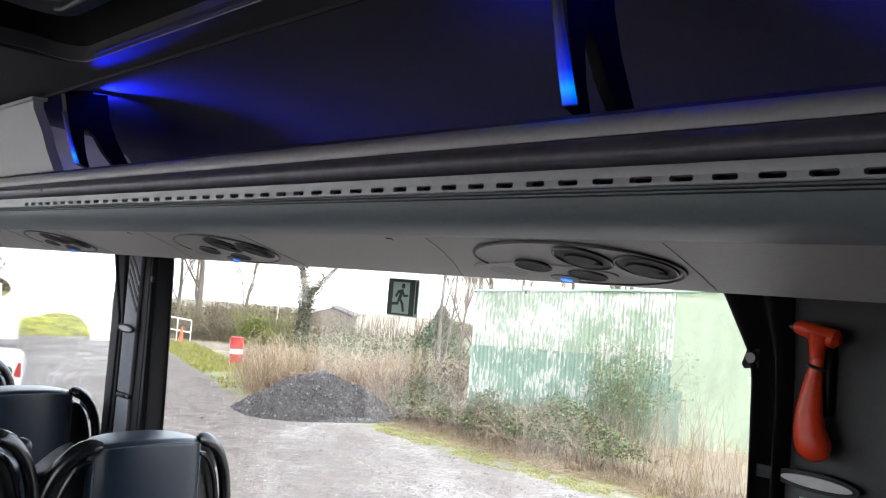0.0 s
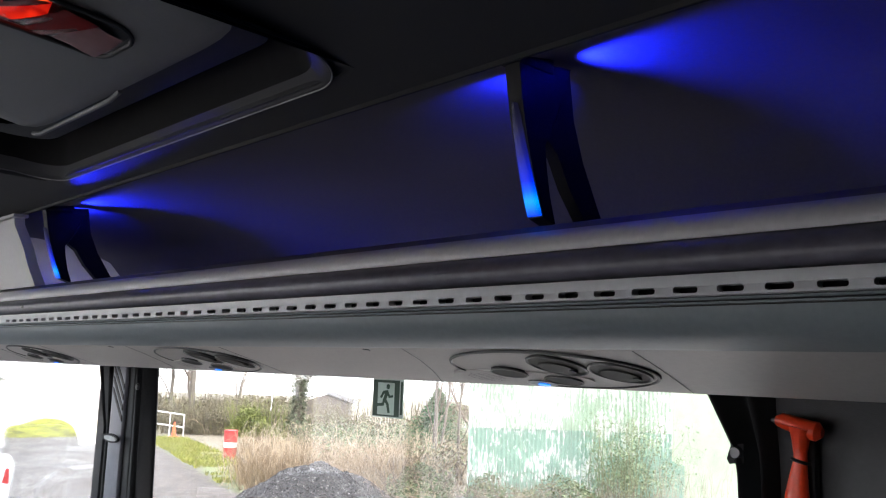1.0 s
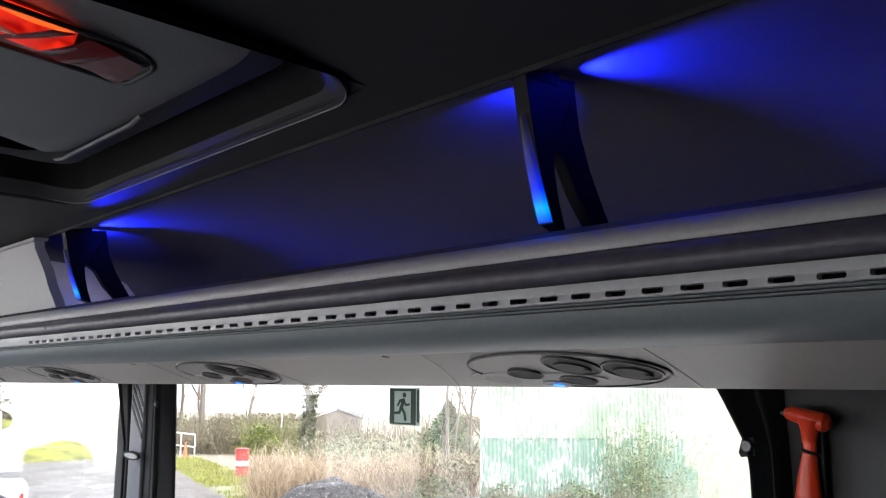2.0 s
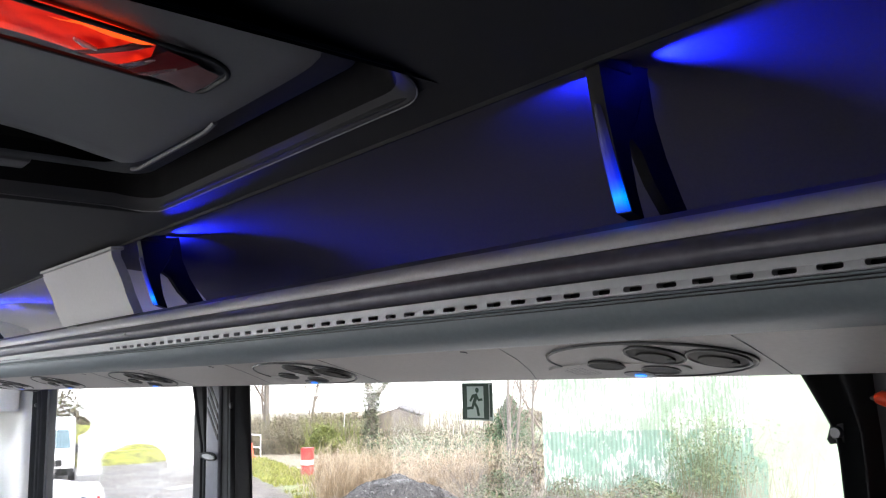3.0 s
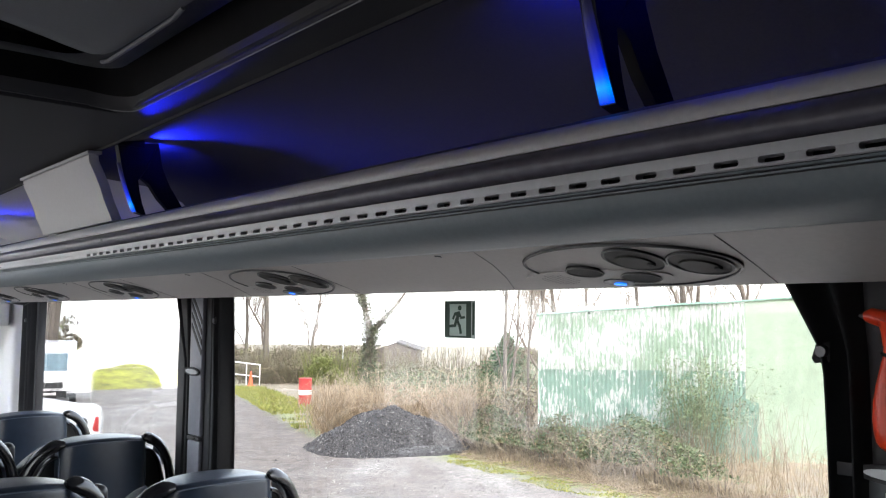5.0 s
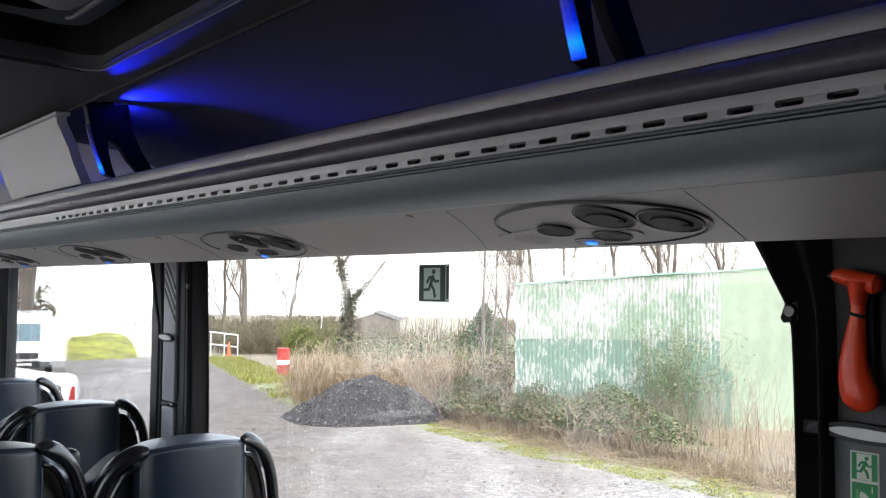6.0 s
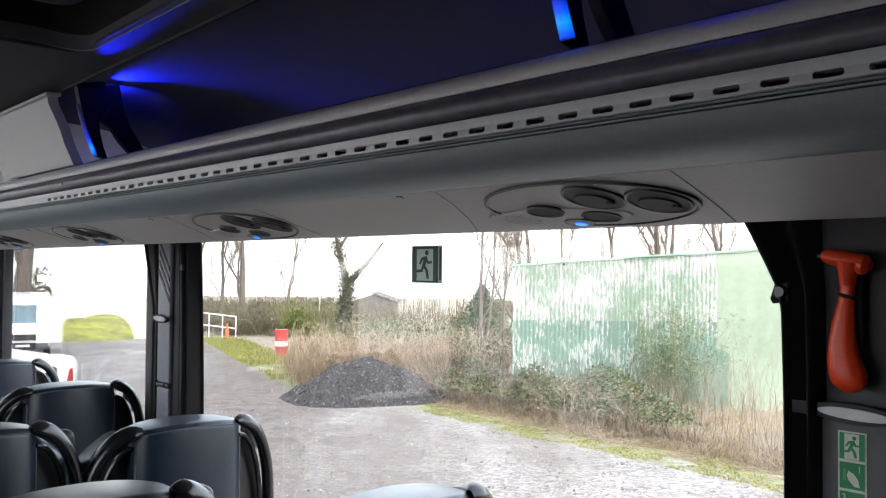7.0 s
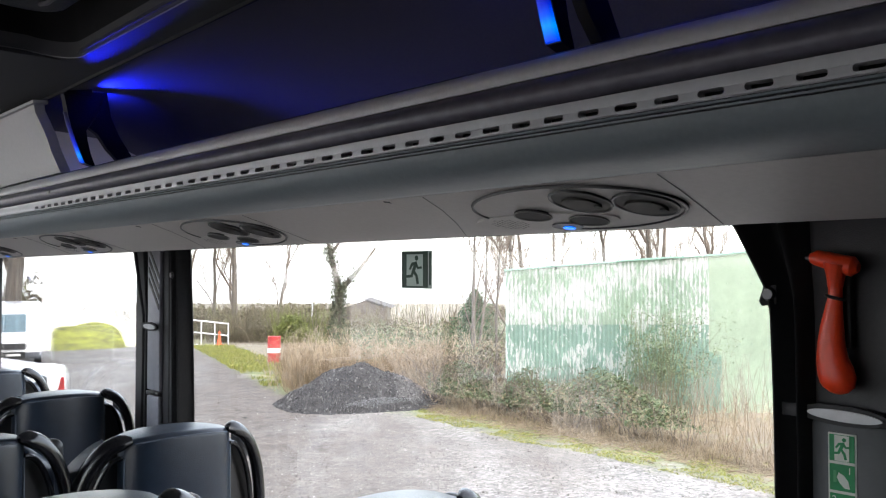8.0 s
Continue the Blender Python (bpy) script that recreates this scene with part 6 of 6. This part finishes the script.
# ---- house, gate, drum, cones, vehicles ----
hb = yard(-9.3, 100, -0.2)
house = thing("bungalow", hb, "far low house with a brown tiled gable roof", "house")
A, D = ASIDE, AHEAD
def hp(s, d, h):
    return hb + A * s + D * d + Vector((0, 0, h))
part("wall", slab([hp(-2.5, 0, 0), hp(2.5, 0, 0), hp(2.5, 0, 1.6), hp(0, 0, 2.5), hp(-2.5, 0, 1.6)], D, 8.0), RENDER_WALL, house)
part("roof", slab([hp(-4.1, -0.3, 1.55), hp(0, -0.3, 2.6), hp(0, 8.3, 2.6), hp(-4.1, 8.3, 1.55)], (0, 0, 1), 0.06), TILE_ROOF, house)
part("roof", slab([hp(3.1, -0.3, 1.55), hp(0, -0.3, 2.6), hp(0, 8.3, 2.6), hp(3.1, 8.3, 1.55)], (0, 0, 1), 0.06), TILE_ROOF, house)
gate = thing("field_gate", yard(-11.6, 42.0), "white tubular metal field gate standing open", "gate")
def gp(a, h):
    return yard(-12.9 + a * 2.35, 41.0 + a * 1.0, h - 0.28 + 0.30 * (0.5 - a))
for h in (0.26, 0.84, 1.42):
    part("rail", tube([gp(0, h), gp(1, h)], 0.032, 8), WHITE_PAINT, gate)
for a in (0.0, 0.25, 0.5, 0.75, 1.0):
    part("upright", tube([gp(a, 0.25 if 0 < a < 1 else -0.2), gp(a, 1.45)], 0.028, 8), WHITE_PAINT, gate)
drum = thing("oil_drum", yard(-5.64, 28.5), "red and white banded steel drum", "drum")
def drum_band(z0, z1, r=0.215):
    bm = bmesh.new()
    c = yard(-5.64, 28.5)
    rows = []
    for z, rr in ((z0, r), (z0 + 0.01, r + 0.008), (z0 + 0.03, r), (z1 - 0.01, r), (z1, r)):
        rows.append([bm.verts.new(c + Vector((rr * math.cos(6.283 * k / 24), rr * math.sin(6.283 * k / 24), z))) for k in range(24)])
    for a, b in zip(rows, rows[1:]):
        for k in range(24):
            bm.faces.new((a[k], a[(k + 1) % 24], b[(k + 1) % 24], b[k]))
    bm.faces.new(rows[0][::-1])
    bm.faces.new(rows[-1])
    return bm
part("lower_body", drum_band(0, 0.36), RED_PAINT, drum, "faded red band")
part("white_band", drum_band(0.361, 0.52), WHITE_PAINT, drum, "white band")
part("upper_body", drum_band(0.521, 0.90), RED_PAINT, drum, "faded red band")


def cone(s, d, size):
    c = yard(s, d)
    o = thing("traffic_cone", c, "orange-red plastic traffic cone", "cone", "traffic cones")
    bm = bmesh.new()
    rows = [[bm.verts.new(c + Vector((r * math.cos(6.283 * k / 20), r * math.sin(6.283 * k / 20), z))) for k in range(20)]
            for r, z in ((0.17 * size, 0.04 * size), (0.15 * size, 0.06 * size), (0.05 * size, 0.93 * size), (0.035 * size, 0.95 * size), (0.03 * size, 0.95 * size))]
    for a, b in zip(rows, rows[1:]):
        for k in range(20):
            bm.faces.new((a[k], a[(k + 1) % 20], b[(k + 1) % 20], b[k]))
    bm.faces.new(rows[-1])
    part("body", bm, CONE_ORANGE, o)
    part("base", box((c.x - 0.22 * size, c.y - 0.22 * size, c.z), (c.x + 0.22 * size, c.y + 0.22 * size, c.z + 0.05 * size), 0.01), CONE_ORANGE, o)


cone(-10.72, 41.0, 0.72)
lp = thing("street_lamp", yard(-9.3, 60), "thin grey street lamp far behind the hedge", "lamp")
part("pole", tube([yard(-9.3, 60, 0), yard(-9.2, 60, 2.6), yard(-9.05, 60, 4.2)], [0.05, 0.04, 0.03], 8), PLATE, lp)
part("lamp_head", box((-0.22, -0.08, -0.04), (0.22, 0.08, 0.04), 0.02, m=Matrix.Translation(yard(-8.85, 60, 4.25))), PLATE, lp)


def wheel(parent, c, r, way):
    bm = bmesh.new()
    m = Matrix.Translation(c) @ Vector(way).to_track_quat("Z", "Y").to_matrix().to_4x4()
    bmesh.ops.create_cone(bm, cap_ends=True, segments=24, radius1=r, radius2=r, depth=0.2, matrix=m)
    w_ = part("wheel", bm, RUBBER, parent)
    bm = bmesh.new()
    bmesh.ops.create_cone(bm, cap_ends=True, segments=20, radius1=r * 0.6, radius2=r * 0.55, depth=0.215, matrix=m)
    part("rim", bm, PLATE, w_)


def white_van(c, A2, D2, size, label):
    """A panel van with its nose at c; A2 points across it and D2 back along it."""
    o = thing("white_van", c, label, "van", "white vans")
    P = lambda a, b, h: c + (A2 * a + D2 * b + Vector((0, 0, h))) * size
    prof = [(0.0, 0.35), (0.0, 0.95), (0.25, 1.12), (0.85, 1.22), (1.55, 2.15), (2.0, 2.42), (5.4, 2.45), (5.5, 2.3), (5.5, 0.35)]
    bm = bmesh.new()
    l_, r_ = [bm.verts.new(P(-0.98, b, h)) for b, h in prof], [bm.verts.new(P(0.98, b, h)) for b, h in prof]
    bm.faces.new(l_)
    bm.faces.new(r_[::-1])
    for k in range(len(prof)):
        bm.faces.new((l_[k], r_[k], r_[(k + 1) % len(prof)], l_[(k + 1) % len(prof)]))
    bmesh.ops.bevel(bm, geom=bm.edges[:], offset=0.09, segments=3, affect="EDGES", profile=0.5)
    part("body", bm, VAN_WHITE, o)
    nrm = Vector((0, 0, 1)) * 0.6 - D2 * 0.8
    part("windscreen", slab([P(-0.82, 0.93, 1.31), P(0.82, 0.93, 1.31), P(0.72, 1.44, 2.0), P(-0.72, 1.44, 2.0)], nrm, 0.03), VAN_GLASS, o)
    part("grille", slab([P(-0.5, -0.01, 0.68), P(0.5, -0.01, 0.68), P(0.5, -0.01, 0.92), P(-0.5, -0.01, 0.92)], -D2, 0.03), BLACK, o)
    part("bumper", slab([P(-0.95, -0.03, 0.32), P(0.95, -0.03, 0.32), P(0.95, -0.03, 0.58), P(-0.95, -0.03, 0.58)], -D2, 0.08), RUBBER, o)
    for sg in (-1, 1):
        part("headlight", slab([P(sg * 0.58, 0.0, 0.72), P(sg * 0.88, 0.0, 0.74), P(sg * 0.88, 0.08, 1.0), P(sg * 0.62, 0.04, 0.95)], -D2, 0.03), PLATE, o)
        part("door_mirror", box((-0.1, -0.06, -0.14), (0.1, 0.06, 0.14), 0.03, m=Matrix.Translation(P(sg * 1.08, 1.25, 1.28))), BLACK, o)
        for b in (0.95, 4.5):
            wheel(o, P(sg * 0.88, b, 0.34), 0.34 * size, A2)
    for sg in (-1, 1):
        part("side_window", slab([P(sg * 0.985, 1.25, 1.32), P(sg * 0.985, 2.05, 1.32), P(sg * 0.985, 2.05, 2.05), P(sg * 0.985, 1.70, 2.05)], A2 * sg, 0.01), VAN_GLASS, o)
    part("number_plate", slab([P(-0.26, -0.12, 0.42), P(0.26, -0.12, 0.42), P(0.26, -0.12, 0.52), P(-0.26, -0.12, 0.52)], -D2, 0.01), WHITE_PAINT, o)
    return o


white_van(yard(-13.5, 27.0), A * 0.905 + D * 0.425, D * 0.905 - A * 0.425, 0.79, "white panel van parked facing the bus")
# Added as a white surface for the front side window to reflect.
white_van(Vector((-4.4, 9.2, -0.77)), Vector((0, -1, 0)), Vector((1, 0, 0)), 1.0, "white panel van added ahead of the bus for its reflection")




def white_car(s, d):
    """A saloon standing side on, its boot towards the lane."""
    c = yard(s, d)
    o = thing("white_car", c, "white saloon car with red tail lights", "car")
    A2, D2 = A * 0.928 + D * 0.372, D * 0.928 - A * 0.372
    P = lambda a, b, h: c + A2 * a + D2 * b + Vector((0, 0, h))
    prof = [(0.0, 0.35), (0.02, 0.80), (-0.06, 0.96), (-1.0, 1.02), (-1.75, 1.42), (-2.9, 1.45), (-3.6, 1.02), (-4.3, 0.85), (-4.35, 0.35)]
    bm = bmesh.new()
    l_, r_ = [bm.verts.new(P(a, 0, h)) for a, h in prof], [bm.verts.new(P(a, 1.7, h)) for a, h in prof]
    bm.faces.new(l_)
    bm.faces.new(r_[::-1])
    for k in range(len(prof)):
        bm.faces.new((l_[k], r_[k], r_[(k + 1) % len(prof)], l_[(k + 1) % len(prof)]))
    bmesh.ops.bevel(bm, geom=bm.edges[:], offset=0.07, segments=3, affect="EDGES", profile=0.5)
    part("body", bm, VAN_WHITE, o)
    part("side_window", slab([P(-1.25, -0.004, 1.05), P(-3.3, -0.004, 1.05), P(-2.8, -0.004, 1.36), P(-1.85, -0.004, 1.36)], D2, 0.02), VAN_GLASS, o)
    part("tail_light", slab([P(-0.09, -0.012, 0.74), P(0.0, -0.012, 0.72), P(-0.01, -0.012, 0.93), P(-0.05, -0.012, 0.93)], D2, 0.05), RED_PAINT, o)
    for a in (-0.85, -3.5):
        for b in (0.1, 1.6):
            wheel(o, P(a, b, 0.3), 0.3, D2)
    return o


white_car(-5.5, 12.5)
# mossy bank beyond the vehicles
bm = bmesh.new()
g_ = [[bm.verts.new(yard(-30 + 1.0 * i, 36 + 1.0 * j, -0.05 + 2.2 * math.sin(math.pi * min(1, j / 14)) * math.sin(math.pi * i / 16) * (0.8 + 0.3 * noise.noise((i * 0.3, j * 0.3, 4))))) for j in range(15)] for i in range(17)]
for i in range(16):
    for j in range(14):
        bm.faces.new((g_[i][j], g_[i + 1][j], g_[i + 1][j + 1], g_[i][j + 1]))
whole("grass_bank", bm, mat("mossy_bank_turf", (0.32, 0.33, 0.05), 0.95, var=0.6, scale=0.9, fine=4, bump=0.8, bump_scale=12, second=(0.055, 0.05, 0.025)), "mossy yellow-green grass bank", "bank", kind="structure")

# chassis and wheels of the bus
chassis = thing("bus_chassis", (0, 1.8, -0.6), "dark bus underbody on four road wheels", "chassis", kind="structure")
part("underbody", box((-0.98, -1.6, -0.36), (0.98, 5.2, -0.062), 0.02), RUBBER, chassis)
for wx in (-0.88, 0.88):
    for wy in (-0.4, 4.3):
        wheel(chassis, Vector((wx, wy, ground_z((Vector((wx, wy, 0)) - EYE).dot(AHEAD)) + 0.34)), 0.34, (1, 0, 0))
